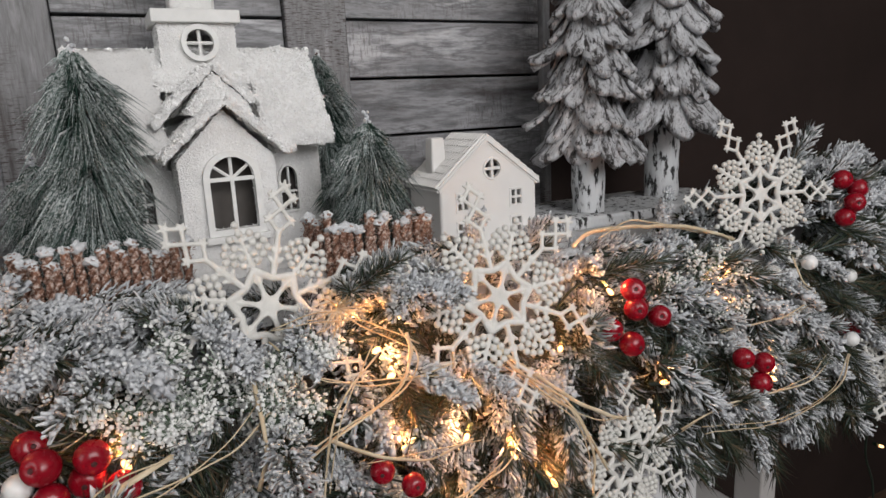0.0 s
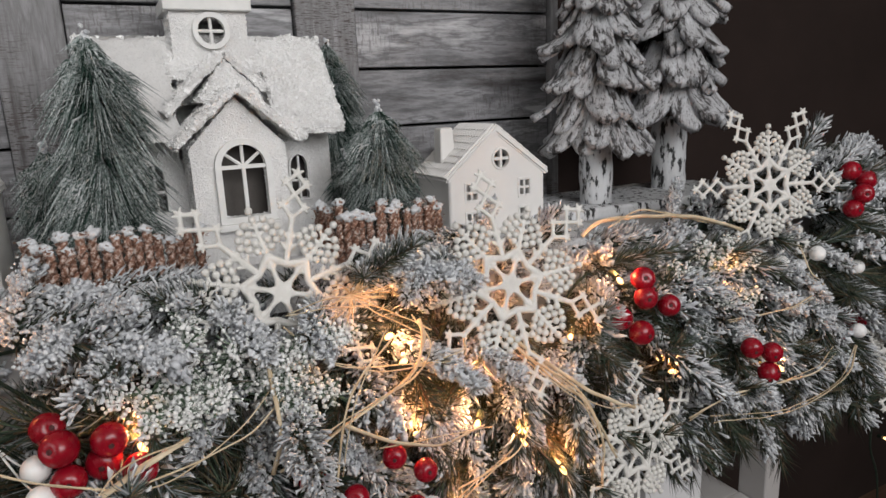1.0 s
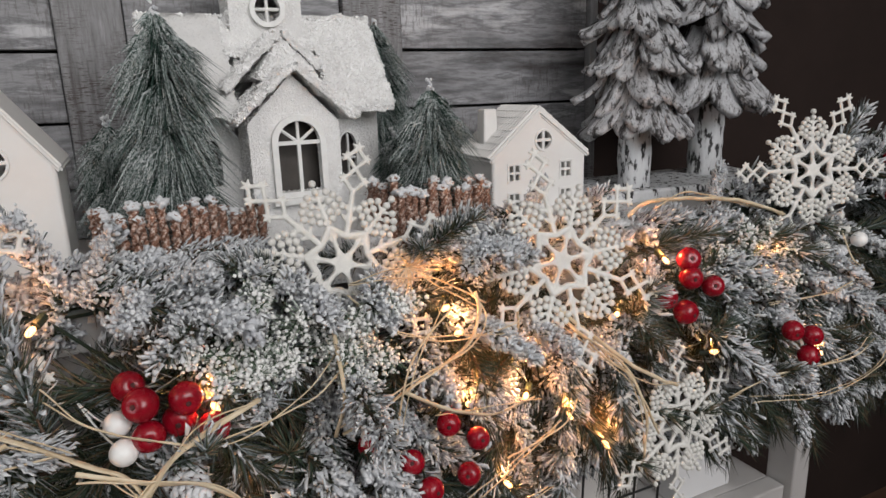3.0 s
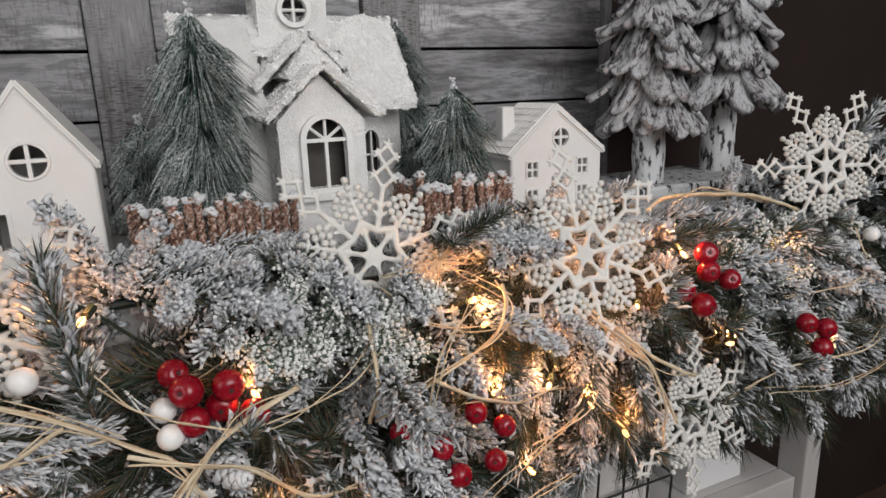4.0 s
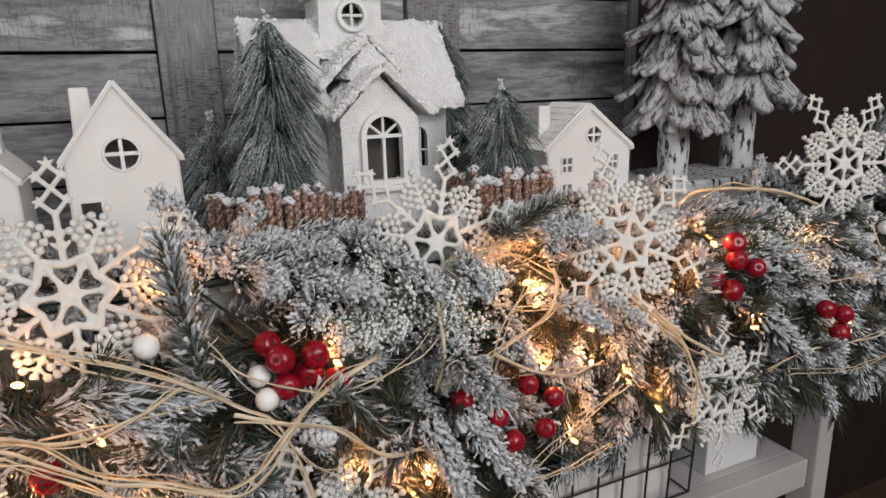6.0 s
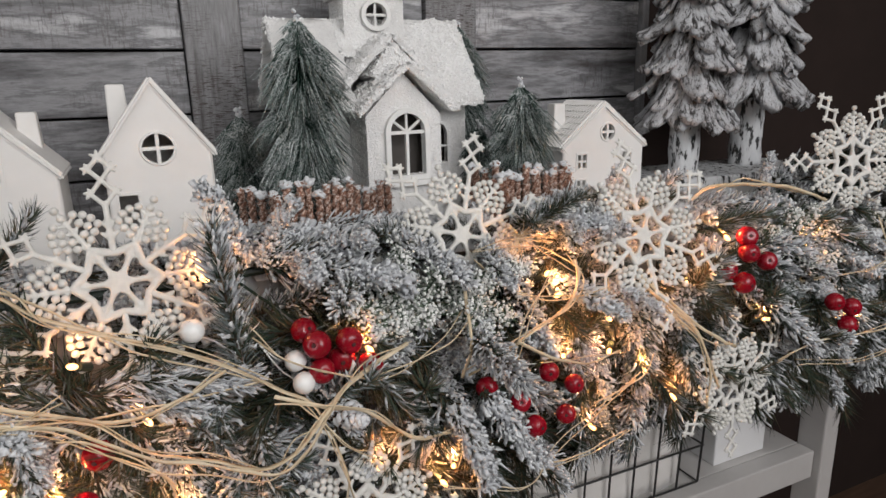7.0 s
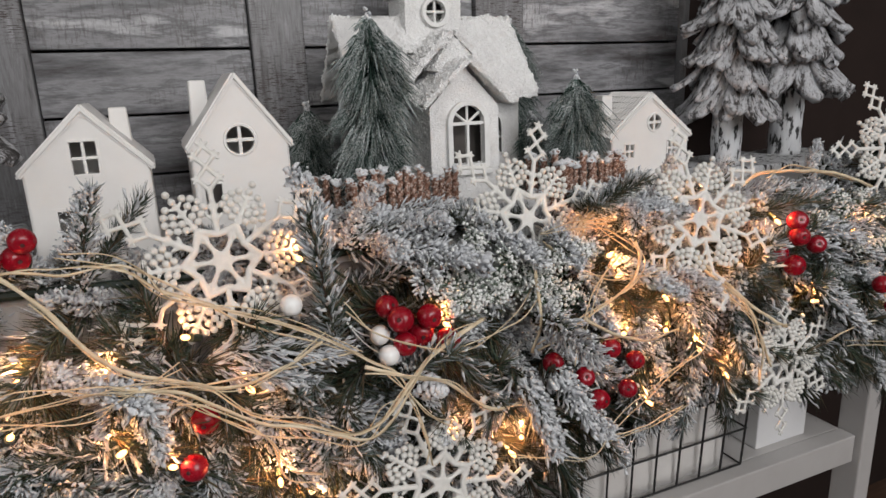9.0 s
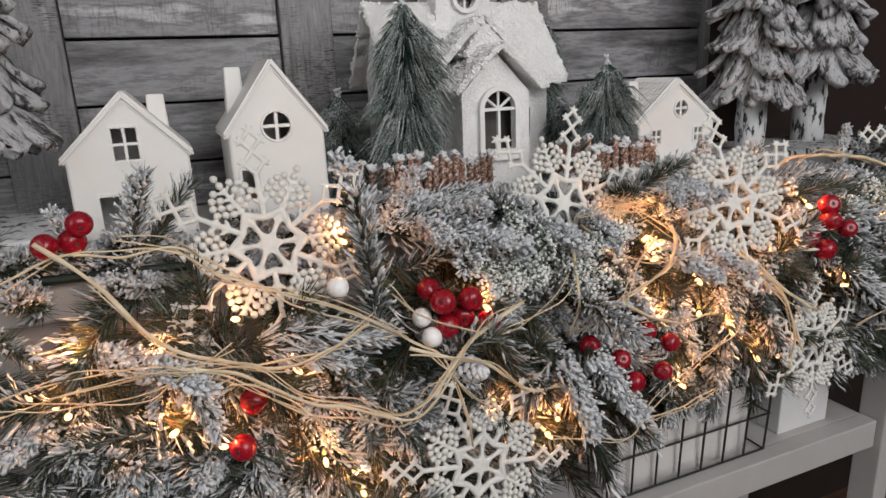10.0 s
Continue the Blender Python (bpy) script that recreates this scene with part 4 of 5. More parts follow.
def branch_mesh(seed, length, spread, needles, flock, mist, fat, under=0.3, lean=(26, 58), crumbs=0):
    """A pine tip along +z, snowed on from +x. flock, mist: shares of white and of dusted needles; fat: thickness of the flock;
    under: how much of the flock reaches the lower side; lean: how far the needles stand off."""
    rng = random.Random(seed)
    vs, fs, mi = [], [], []
    bow = Vector((rng.uniform(-1.2, -0.2), rng.uniform(-1, 1), 0)) * 0.2 * length
    axis = lambda t: Vector((bow.x * t * t, bow.y * t * t, length * t))
    for k in range(6):
        spindle(vs, fs, mi, axis(k / 6), axis((k + 1.6) / 6), 0.0014, 0, 4)
    for k in range(needles):
        t = (k + rng.random()) / needles
        a = rng.uniform(0, 2 * math.pi)
        lift = radians(rng.uniform(*lean) - 14 * t)
        ln = spread * rng.uniform(0.7, 1.12) * (1.0 - 0.42 * t * t) / max(0.6, math.sin(lift))
        ln = min(ln, spread * 1.35)
        d = Vector((math.cos(a) * math.sin(lift), math.sin(a) * math.sin(lift), math.cos(lift)))
        p = axis(t)
        q = p + d * ln + Vector((rng.uniform(-1, 1), rng.uniform(-1, 1), rng.uniform(-1, 1))) * ln * 0.07
        x = rng.random()
        clot = 0.75 + 0.9 * noise.noise(Vector((seed * 7.7, t * 7.0, a * 0.9)))
        f = flock * (0.55 + 0.65 * t) * (1.0 if math.cos(a) > -0.15 else under) * clot
        if x < f:
            # white lump over the outer part of the needle
            spindle(vs, fs, mi, p, q, 0.0005, 1)
            lump(vs, fs, mi, rng, p + (q - p) * rng.uniform(0.2, 0.5), q + d * 0.002, fat * rng.uniform(0.55, 1.35), 3)
        elif x < f + mist:
            spindle(vs, fs, mi, p, q, 0.0009 * rng.uniform(0.8, 1.2), 2)
        else:
            spindle(vs, fs, mi, p, q, 0.0008, 1)
    # crumbs of flock caught between the needles
    for _ in range(crumbs):
        t, a = rng.random(), rng.uniform(-1.5, 1.5)
        p = axis(t) + Vector((math.cos(a), math.sin(a), 0.7)) * spread * rng.uniform(0.35, 0.95)
        r, o = fat * rng.uniform(0.5, 1.4), len(vs)
        vs.extend(p + Vector(k) * r * rng.uniform(0.6, 1.3) for k in ((1, 0, 0), (-1, 0, 0), (0, 1, 0), (0, -1, 0), (0, 0, 1), (0, 0, -1)))
        fs.extend((o + i, o + j, o + k) for i, j, k in ((0, 2, 4), (2, 1, 4), (1, 3, 4), (3, 0, 4), (2, 0, 5), (1, 2, 5), (3, 1, 5), (0, 3, 5)))
        mi.extend([3] * 8)
    me = bpy.data.meshes.new("branch")
    me.from_pydata([tuple(v) for v in vs], [], fs)
    for m in (M_STEM, M_NEEDLE, M_MIST, M_FLOCK):
        me.materials.append(m)
    me.polygons.foreach_set("material_index", mi)
    return smooth(me)


def aim_snow(p, d, spin=0.0, s=1.0):
    """A pose at p along d, turned so that the snowed side (+x) lies up and to the room."""
    z = Vector(d).normalized()
    up = Vector((0.05, -0.55, 1.0))
    x = (up - z * up.dot(z)).normalized()
    rot = Matrix((x, z.cross(x), z)).transposed().to_4x4()
    return Matrix.Translation(p) @ rot @ pose(0, 0, 0, 0, 0, spin) @ Matrix.Diagonal((s, s, s, 1))


FLOCKED = [branch_mesh(10 + k, 0.105, 0.0195, 330, 0.85, 0.14, 0.0014, crumbs=90) for k in range(6)]
CLUMPY = [branch_mesh(20 + k, 0.095, 0.0165, 330, 1.25, 0.04, 0.0020, 0.5, crumbs=200) for k in range(6)]
GREEN = [branch_mesh(30 + k, 0.115, 0.0290, 330, 0.18, 0.22, 0.0012) for k in range(4)]
SNOWY = [branch_mesh(50 + k, 0.12, 0.030, 260, 1.3, 0.0, 0.0016, 0.8, (22, 50), crumbs=60) for k in range(2)]
INNER = [branch_mesh(60 + k, 0.11, 0.032, 150, 0.0, 0.12, 0.0012) for k in range(4)]
SILVERY = [branch_mesh(40 + k, 0.11, 0.0225, 360, 0.45, 0.38, 0.0012) for k in range(4)]


def lower_edge(x):
    """How low the garland hangs at x."""
    knots = ((-0.6, 0.60), (0.03, 0.62), (0.12, 0.71), (0.20, 0.745), (0.28, 0.715), (0.36, 0.735), (0.45, 0.715), (0.55, 0.715), (0.68, 0.695), (0.82, 0.685), (1.0, 0.69))
    for (a, za), (b, zb) in zip(knots, knots[1:]):
        if x <= b:
            return za + (zb - za) * (x - a) / (b - a)
    return 0.7


def upper_edge(x):
    return 0.964 - 0.012 * math.exp(-((x - 0.52) / 0.09) ** 2) + 0.006 * max(0.0, min(1.0, (-0.03 - x) / 0.05)) + 0.05 * max(0.0, min(1.0, (x - 0.62) / 0.16)) + 0.005 * math.sin(x * 40)


def garland_surface(x, s):
    """A place on the garland's skin, s from 0 (back edge on the table) to 1 (lowest tip), and its outward way."""
    top, low = upper_edge(x), lower_edge(x)
    if s < 0.22:
        f = s / 0.22
        y, z = 0.560 - 0.055 * f, top - 0.012 + 0.010 * math.sin(f * math.pi)
        n = Vector((0, -0.35 - 0.4 * f, 1.0 - 0.3 * f))
    elif s < 0.42:
        f = (s - 0.22) / 0.20
        y, z = 0.505 - 0.040 * math.sin(f * math.pi / 2), top - 0.012 - 0.075 * f
        n = Vector((0, -1, 0.75 - 0.6 * f))
    else:
        f = (s - 0.42) / 0.58
        z0 = top - 0.087
        y, z = 0.465 + 0.022 * f * f, z0 + (low - z0) * f
        n = Vector((0, -1.0, 0.1 - 0.9 * f))
    return Vector((x, y, z)), n.normalized()


FLAKE_AT = ((0.296, 0.458, 0.950), (0.663, 0.505, 0.989), (-0.150, 0.490, 0.964))


def garland():
    th = thing("pine_garland", (0.2, 0.53, TOP), "thick snow-flocked artificial pine garland draped over the console front", "garland")
    base = Vector((0.2, 0.53, TOP))
    rng = random.Random(7)
    spine = [(x, 0.548 + 0.006 * math.sin(9 * x), TOP + 0.008 + 0.002 * math.sin(13 * x)) for x in (-0.55, -0.35, -0.15, 0.05, 0.25, 0.45, 0.65, 0.95)]
    part("spine", tube(bmesh.new(), [Vector(p) - base for p in spline(spine, 6)], 0.004, 8), M_CABLE, th)
    done = []
    for _ in range(275):
        best, far = None, -1
        for _ in range(14):
            x, s = rng.uniform(-0.41, 0.93), rng.random()
            p, n = garland_surface(x, s)
            d = min(((p - q).length for q in done), default=9)
            if d > far:
                best, far = (x, s, p, n), d
        x, s, p, n = best
        done.append(p)
        side = rng.uniform(-1.0, 1.0)
        d = (n * 0.75 + Vector((side * 0.75, -0.12, -0.30 * (s > 0.3)))).normalized()
        if s < 0.2:
            d = (n * 0.30 + Vector((side, -0.40, 0.10))).normalized()
        pick = rng.random()
        if s > 0.55:
            kinds = CLUMPY if pick < 0.40 else FLOCKED if pick < 0.72 else SILVERY if pick < 0.88 else GREEN
        else:
            kinds = CLUMPY if pick < 0.38 else FLOCKED if pick < 0.70 else SILVERY if pick < 0.82 else GREEN
        if kinds is GREEN and s < 0.3 and x < -0.03:
            kinds = CLUMPY
        me = kinds[rng.randrange(len(kinds))]
        sc = rng.uniform(0.75, 1.1)
        start = p - d * 0.085 * sc + Vector((0, 0.010, 0))
        for fx, fy, fz in FLAKE_AT:
            if math.hypot(p.x - fx, p.z - fz) < 0.085 and p.y < fy + 0.04:
                start.y += 0.028
                break
        part("branch", me, None, th, m=aim_snow(start - base, d, rng.uniform(-40, 40), sc))
    # some tips that stand out
    for me, at, d, sc in ((SNOWY[0], (-0.160, 0.456, 0.905), (1.0, -0.2, -0.12), 0.68), (SNOWY[1], (-0.178, 0.460, 0.897), (1.0, -0.2, -0.22), 0.62),
                          (SNOWY[0], (0.118, 0.462, 0.880), (-0.15, -1, 0.1), 0.7), (SILVERY[0], (-0.075, 0.462, 0.890), (-0.15, -0.3, 1.0), 1.0),
                          (CLUMPY[1], (0.075, 0.448, 0.845), (0.55, -0.3, -0.85), 0.95), (CLUMPY[2], (0.115, 0.446, 0.840), (0.5, -0.3, -0.9), 0.95),
                          (FLOCKED[0], (0.46, 0.452, 0.86), (0.75, -0.2, -0.6), 1.0), (GREEN[0], (0.10, 0.452, 0.80), (0.35, -0.2, -0.9), 1.0),
                          (FLOCKED[1], (-0.045, 0.530, 0.950), (0.8, -0.5, 0.05), 1.0), (CLUMPY[0], (0.000, 0.525, 0.940), (0.5, -0.8, 0.1), 1.0),
                          (FLOCKED[3], (0.035, 0.530, 0.935), (-0.3, -0.9, 0.15), 0.9), (CLUMPY[3], (-0.02, 0.52, 0.955), (0.1, -1, 0.1), 0.8),
                          (CLUMPY[1], (-0.275, 0.535, 0.950), (-0.25, -0.35, 0.9), 0.55), (GREEN[2], (-0.245, 0.530, 0.950), (0.55, -0.2, 0.9), 0.62),
                          (FLOCKED[2], (-0.250, 0.520, 0.945), (0.10, -0.4, 0.9), 0.8), (CLUMPY[2], (-0.060, 0.535, 0.945), (-0.20, -0.3, 1.0), 0.85),
                          (CLUMPY[0], (-0.045, 0.525, 0.950), (0.25, -0.4, 0.8), 0.7), (CLUMPY[3], (0.545, 0.535, 0.940), (0.0, -0.1, 1.0), 0.6),
                          (CLUMPY[0], (0.300, 0.530, 0.945), (0.15, -0.25, 1.0), 0.65), (FLOCKED[4], (0.325, 0.525, 0.940), (0.5, -0.3, 0.8), 0.7),
                          (CLUMPY[2], (0.19, 0.525, 0.935), (0.1, -0.7, 0.6), 0.75), (CLUMPY[1], (0.225, 0.53, 0.935), (0.5, -0.6, 0.5), 0.75),
                          (FLOCKED[1], (0.735, 0.50, 0.975), (0.7, -0.1, 0.6), 0.85), (SILVERY[1], (0.700, 0.52, 0.980), (0.5, -0.2, 0.75), 0.8),
                          (CLUMPY[0], (0.760, 0.50, 0.950), (0.8, -0.3, 0.3), 0.9), (GREEN[3], (0.182, 0.485, 0.963), (0.25, -0.7, 0.6), 0.6),
                          (CLUMPY[5], (0.182, 0.485, 0.963), (0.75, -0.5, 0.25), 0.75), (CLUMPY[2], (0.218, 0.48, 0.944), (0.3, -0.8, 0.35), 0.65), (FLOCKED[0], (0.247, 0.49, 0.964), (-0.6, -0.7, 0.1), 0.7),
                          (CLUMPY[3], (0.095, 0.505, 0.925), (0.6, -0.7, 0.2), 0.7), (CLUMPY[1], (0.170, 0.500, 0.930), (-0.3, -0.8, 0.15), 0.7),
                          (FLOCKED[5], (-0.050, 0.540, 0.955), (0.95, -0.35, 0.12), 0.8), (CLUMPY[4], (0.000, 0.535, 0.948), (0.35, -0.6, 0.35), 0.75),
                          (FLOCKED[2], (0.040, 0.535, 0.945), (0.2, -0.7, 0.40), 0.75), (GREEN[3], (0.095, 0.535, 0.950), (-0.5, -0.6, 0.35), 0.7),
                          (CLUMPY[5], (0.075, 0.52, 0.945), (0.35, -0.8, 0.1), 0.85), (FLOCKED[0], (0.165, 0.525, 0.940), (-0.35, -0.8, 0.15), 0.85),
                          (GREEN[0], (0.195, 0.520, 0.955), (-0.25, -0.7, 0.35), 0.6), (CLUMPY[4], (0.235, 0.530, 0.945), (0.35, -0.8, 0.35), 0.75),
                          (FLOCKED[3], (0.275, 0.535, 0.945), (-0.25, -0.7, 0.45), 0.7),
                          (CLUMPY[0], (-0.062, 0.548, 0.972), (1.0, -0.12, 0.05), 0.8), (FLOCKED[1], (0.008, 0.548, 0.972), (1.0, -0.08, 0.04), 0.8),
                          (CLUMPY[2], (0.105, 0.545, 0.966), (-1.0, -0.10, 0.10), 0.7), (CLUMPY[3], (0.19, 0.536, 0.970), (1.0, -0.1, 0.05), 0.75),
                          (FLOCKED[4], (0.315, 0.546, 0.972), (-1.0, -0.10, 0.06), 0.75),
                          (CLUMPY[5], (-0.285, 0.480, 0.900), (0.75, -0.45, 0.02), 0.9), (FLOCKED[2], (-0.235, 0.475, 0.915), (0.3, -0.6, -0.5), 0.8),
                          (CLUMPY[1], (0.195, 0.480, 0.915), (0.5, -0.55, -0.1), 0.8), (CLUMPY[4], (0.255, 0.475, 0.900), (0.25, -0.7, 0.0), 0.7)):
        part("branch", me, None, th, m=aim_snow(Vector(at) - base, d, 0, sc))
    # dark twigs deep inside, too many to tell apart
    vs, fs, mi, off = [], [], [], 0
    def packed(kind):
        out = []
        for me in kind:
            co = np.empty(len(me.vertices) * 3)
            me.vertices.foreach_get("co", co)
            out.append((co.reshape(-1, 3), [tuple(p.vertices) for p in me.polygons], [p.material_index for p in me.polygons]))
        return out
    deep, mid = packed(INNER), packed(FLOCKED[:2] + SILVERY)
    for k in range(345):
        x, s = rng.uniform(-0.41, 0.93), rng.uniform(0.34, 1.0)
        if k >= 295:
            x, s = rng.uniform(-0.41, 0.12), rng.uniform(0.45, 1.0)
        p, n = garland_surface(x, s)
        d = (n * 0.3 + Vector((rng.uniform(-1, 1), 0, rng.uniform(-0.7, 0.5)))).normalized()
        packs, back = (deep, 0.034) if k < 230 else (mid, 0.020)
        m = np.array(aim_snow(p - d * 0.05 + Vector((0, back, -0.010)) - base, d, rng.uniform(0, 360), rng.uniform(0.8, 1.15)))
        co, faces, mats = packs[rng.randrange(len(packs))]
        vs.append(co @ m[:3, :3].T + m[:3, 3])
        fs.extend(tuple(i + off for i in f) for f in faces)
        mi.extend(mats)
        off += len(co)
    me = bpy.data.meshes.new("inner_foliage")
    me.from_pydata(np.concatenate(vs).tolist(), [], fs)
    for m in (M_STEM, M_NEEDLE, M_MIST, M_FLOCK):
        me.materials.append(m)
    me.polygons.foreach_set("material_index", mi)
    tagged(part("inner_foliage", smooth(me), None, th, "dark green twigs deep in the garland"), kind="stuff")
    return th


garland()


# ---- snowflake ornaments ----
def bar(bm, a, b, r, r2=None):
    tube(bm, [(a[0], a[1], 0), (b[0], b[1], 0)], r, 8, (r2 or r) / r)
    ball(bm, (b[0], b[1], 0), r2 or r, 1)


def fused(name, bm, voxel):
    """Crossing bars melted into one moulded piece."""
    ob = new(name, mesh_of(name, bm))
    mod = ob.modifiers.new("melt", "REMESH")
    mod.mode, mod.voxel_size = "VOXEL", voxel
    dg = bpy.context.evaluated_depsgraph_get()
    dg.update()
    me = bpy.data.meshes.new_from_object(ob.evaluated_get(dg))
    me.materials.clear()
    bpy.data.objects.remove(ob)
    me.name = name
    return smooth(with_mat(me, M_SFLAKE))


def polar(r, deg):
    return (r * math.cos(radians(deg)), r * math.sin(radians(deg)))


def snowflake_parts():
    """Meshes for one flake of radius 0.114 in its x, y plane: hub with its zigzag ring, one long arm, one beaded arm."""
    hub = bmesh.new()
    for k in range(6):
        a, b = 60 * k, 60 * k + 30
        bar(hub, polar(0.012, b), polar(0.0345, b), 0.0026)
        bar(hub, polar(0.021, b), polar(0.027, b + 11), 0.0018, 0.0013)
        bar(hub, polar(0.021, b), polar(0.027, b - 11), 0.0018, 0.0013)
        bar(hub, polar(0.0250, a), polar(0.0345, b), 0.0035)
        bar(hub, polar(0.0345, b), polar(0.0250, a + 60), 0.0035)
    star = [(0.0085 if k % 2 == 0 else 0.0165) for k in range(12)]
    low = [hub.verts.new((*polar(r, 30 * k), -0.0026)) for k, r in enumerate(star)]
    high = [hub.verts.new((v.co.x, v.co.y, 0.0030)) for v in low]
    hub.faces.new(low[::-1]), hub.faces.new(high)
    for k in range(12):
        hub.faces.new((low[k], low[(k + 1) % 12], high[(k + 1) % 12], high[k]))
    arm = bmesh.new()
    bar(arm, (0.0255, 0), (0.068, 0), 0.0032, 0.0027)
    for s_ in (-1, 1):
        for x in (0.037, 0.047):
            bar(arm, (x, 0), (x + 0.0065, s_ * 0.0068), 0.0022, 0.0016)
        # two open diamonds at the tip, each corner with small spikes
        bar(arm, (0.066, 0), (0.077, s_ * 0.0095), 0.0021)
        bar(arm, (0.077, s_ * 0.0095), (0.088, 0), 0.0021)
        bar(arm, (0.088, 0), (0.098, s_ * 0.0088), 0.0021)
        bar(arm, (0.098, s_ * 0.0088), (0.1075, 0), 0.0021)
        for x, y in ((0.077, 0.0095), (0.098, 0.0088)):
            for q in (15, 75, 135):
                c, w = polar(0.0050, q)
                bar(arm, (x, s_ * y), (x + c, s_ * (y + w)), 0.0018, 0.0013)
    for q in (0.0, 58.0, -58.0):
        c, w = polar(0.0062, q)
        bar(arm, (0.1075, 0), (0.1075 + c, w), 0.0018, 0.0013)
    twig = bmesh.new()
    bar(twig, (0.0335, 0), (0.072, 0), 0.0024, 0.0018)
    for x, w in TWIGS:
        for s_ in (-1, 1):
            bar(twig, (x, 0), (x + w * 0.62, s_ * w), 0.0016)
    bead = bmesh.new()
    ball(bead, (0, 0, 0), 0.0036, 2)
    return (fused("hub", hub, 0.0012), fused("long_arm", arm, 0.0011), fused("beaded_arm", twig, 0.0011), smooth(mesh_of("bead", bead, M_SFLAKE)))


TWIGS = ((0.0370, 0.0190), (0.0445, 0.0180), (0.0525, 0.0145), (0.0605, 0.0090))
BEAD_AT = [(0.0685, 0.0), (0.0765, 0.0)]
for tx, tw in TWIGS:
    for q in range(1 + (tw > 0.012) + (tw > 0.015)):
        f = 1.0 - q * 0.0074 / (tw * 1.18)
        for side in (-1, 1):
            BEAD_AT.append((tx + tw * 0.62 * f, side * tw * f))

HUB, ARM, BEADS, BEAD = snowflake_parts()


def snowflake(at, normal, spin, label, s=0.83):
    th = thing("snowflake_ornament", (0, 0, 0), label, "snowflake", "white snowflake ornaments")
    part("hub", HUB, None, th)
    for k in range(6):
        part("long_arm", ARM, None, th, m=pose(0, 0, 0, 0, 0, 60 * k))
        twig = part("beaded_arm", BEADS, None, th, m=pose(0, 0, 0, 0, 0, 60 * k + 30))
        for bx, by in BEAD_AT:
            part("bead", BEAD, None, twig, m=pose(bx, by, 0.001))
    n = Vector(normal).normalized()
    up = Vector((0, 0, 1))
    x = up.cross(n).normalized()
    y = n.cross(x)
    rot = Matrix((x, y, n)).transposed().to_4x4()
    th.matrix_basis = Matrix.Translation(at) @ rot @ pose(0, 0, 0, 0, 0, spin) @ Matrix.Diagonal((s, s, s, 1))
    return th


FLAKE = "large white glittered plastic snowflake with beaded arms"
snowflake((0.296, 0.458, 0.950), (-0.15, -1, 0.35), 97, FLAKE + " stuck in the garland")
snowflake((0.127, 0.503, 0.962), (0.0, -1, 0.25), 74, FLAKE + " before the church")
snowflake((0.663, 0.505, 0.989), (-0.25, -1, 0.15), 59, FLAKE + " at the garland's end")
snowflake((-0.150, 0.490, 0.964), (0.0, -1, 0.30), 92, FLAKE + " before the tall house")
snowflake((0.427, 0.450, 0.770), (0.04, -1, 0.1), 28, FLAKE + " hanging low", 0.76)
snowflake((0.005, 0.446, 0.748), (0, -1, 0.1), 50, FLAKE + " low in the garland")
snowflake((0.905, 0.470, 0.765), (-0.3, -1, 0.1), 10, FLAKE + " at the far end")


# ---- red berries ----
def berry_mesh():
    bm = bmesh.new()
    ball(bm, (0, 0, 0), 0.0108, 3)
    for v in bm.verts:
        r = math.hypot(v.co.x, v.co.y)
        if v.co.z > 0:
            v.co.z -= 0.0030 * math.exp(-(r / 0.003) ** 2)
        v.co *= 1 + 0.02 * noise.noise(v.co * 160)
    return smooth(mesh_of("berry", bm, M_BERRY))


def calyx_mesh():
    bm = bmesh.new()
    bmesh.ops.create_cone(bm, cap_ends=True, segments=10, radius1=0.0021, radius2=0.0012, depth=0.0014, matrix=pose(0, 0, 0.0090))
    return mesh_of("calyx", bm, M_CALYX)


BERRY, CALYX = berry_mesh(), calyx_mesh()


def berry_pick(places, root, label, seed, s=1.0):
    th = thing("berry_pick", root, label, "red berries", "red berry picks")
    rng = random.Random(seed)
    root = Vector(root)
    for p in places:
        q = Vector(p) - root
        d = (Vector((rng.uniform(-0.7, 0.5), -1, rng.uniform(-0.3, 0.5)))).normalized()
        k = s * rng.uniform(0.92, 1.06)
        b = part("berry", BERRY, None, th, m=aim(q, d, 0, k))
        part("calyx", CALYX, None, b, "dark dimple")
        back = q + Vector((0, 0.010, -0.004)) * s
        part("stalk", tube(bmesh.new(), spline([back, back * 0.5 + Vector((0, 0.012, -0.004)), Vector((0, 0, 0))], 4), 0.0009, 5), M_CABLE, th)
    return th


RED = "cluster of glossy red berries tucked in the garland"
berry_pick([(0.437, 0.458, 0.931), (0.435, 0.452, 0.915), (0.452, 0.468, 0.911), (0.468, 0.456, 0.901), (0.411, 0.457, 0.899), (0.429, 0.450, 0.884)], (0.44, 0.50, 0.90), RED, 1)
berry_pick([(-0.028, 0.468, 0.912), (-0.022, 0.452, 0.905), (0.004, 0.455, 0.902), (-0.020, 0.450, 0.884), (-0.001, 0.462, 0.885), (0.018, 0.450, 0.880)], (0.0, 0.50, 0.88), RED, 2)
berry_pick([(0.184, 0.445, 0.840), (0.203, 0.433, 0.829), (0.193, 0.430, 0.803), (0.151, 0.440, 0.820), (0.162, 0.432, 0.798), (0.124, 0.452, 0.835)], (0.18, 0.475, 0.82), RED, 3, 0.9)
berry_pick([(0.563, 0.438, 0.844), (0.591, 0.436, 0.834), (0.589, 0.436, 0.813)], (0.60, 0.49, 0.82), RED, 4)
berry_pick([(0.770, 0.482, 0.997), (0.802, 0.482, 0.984), (0.781, 0.472, 0.971), (0.798, 0.487, 0.961), (0.773, 0.477, 0.954)], (0.82, 0.53, 0.95), RED, 5)
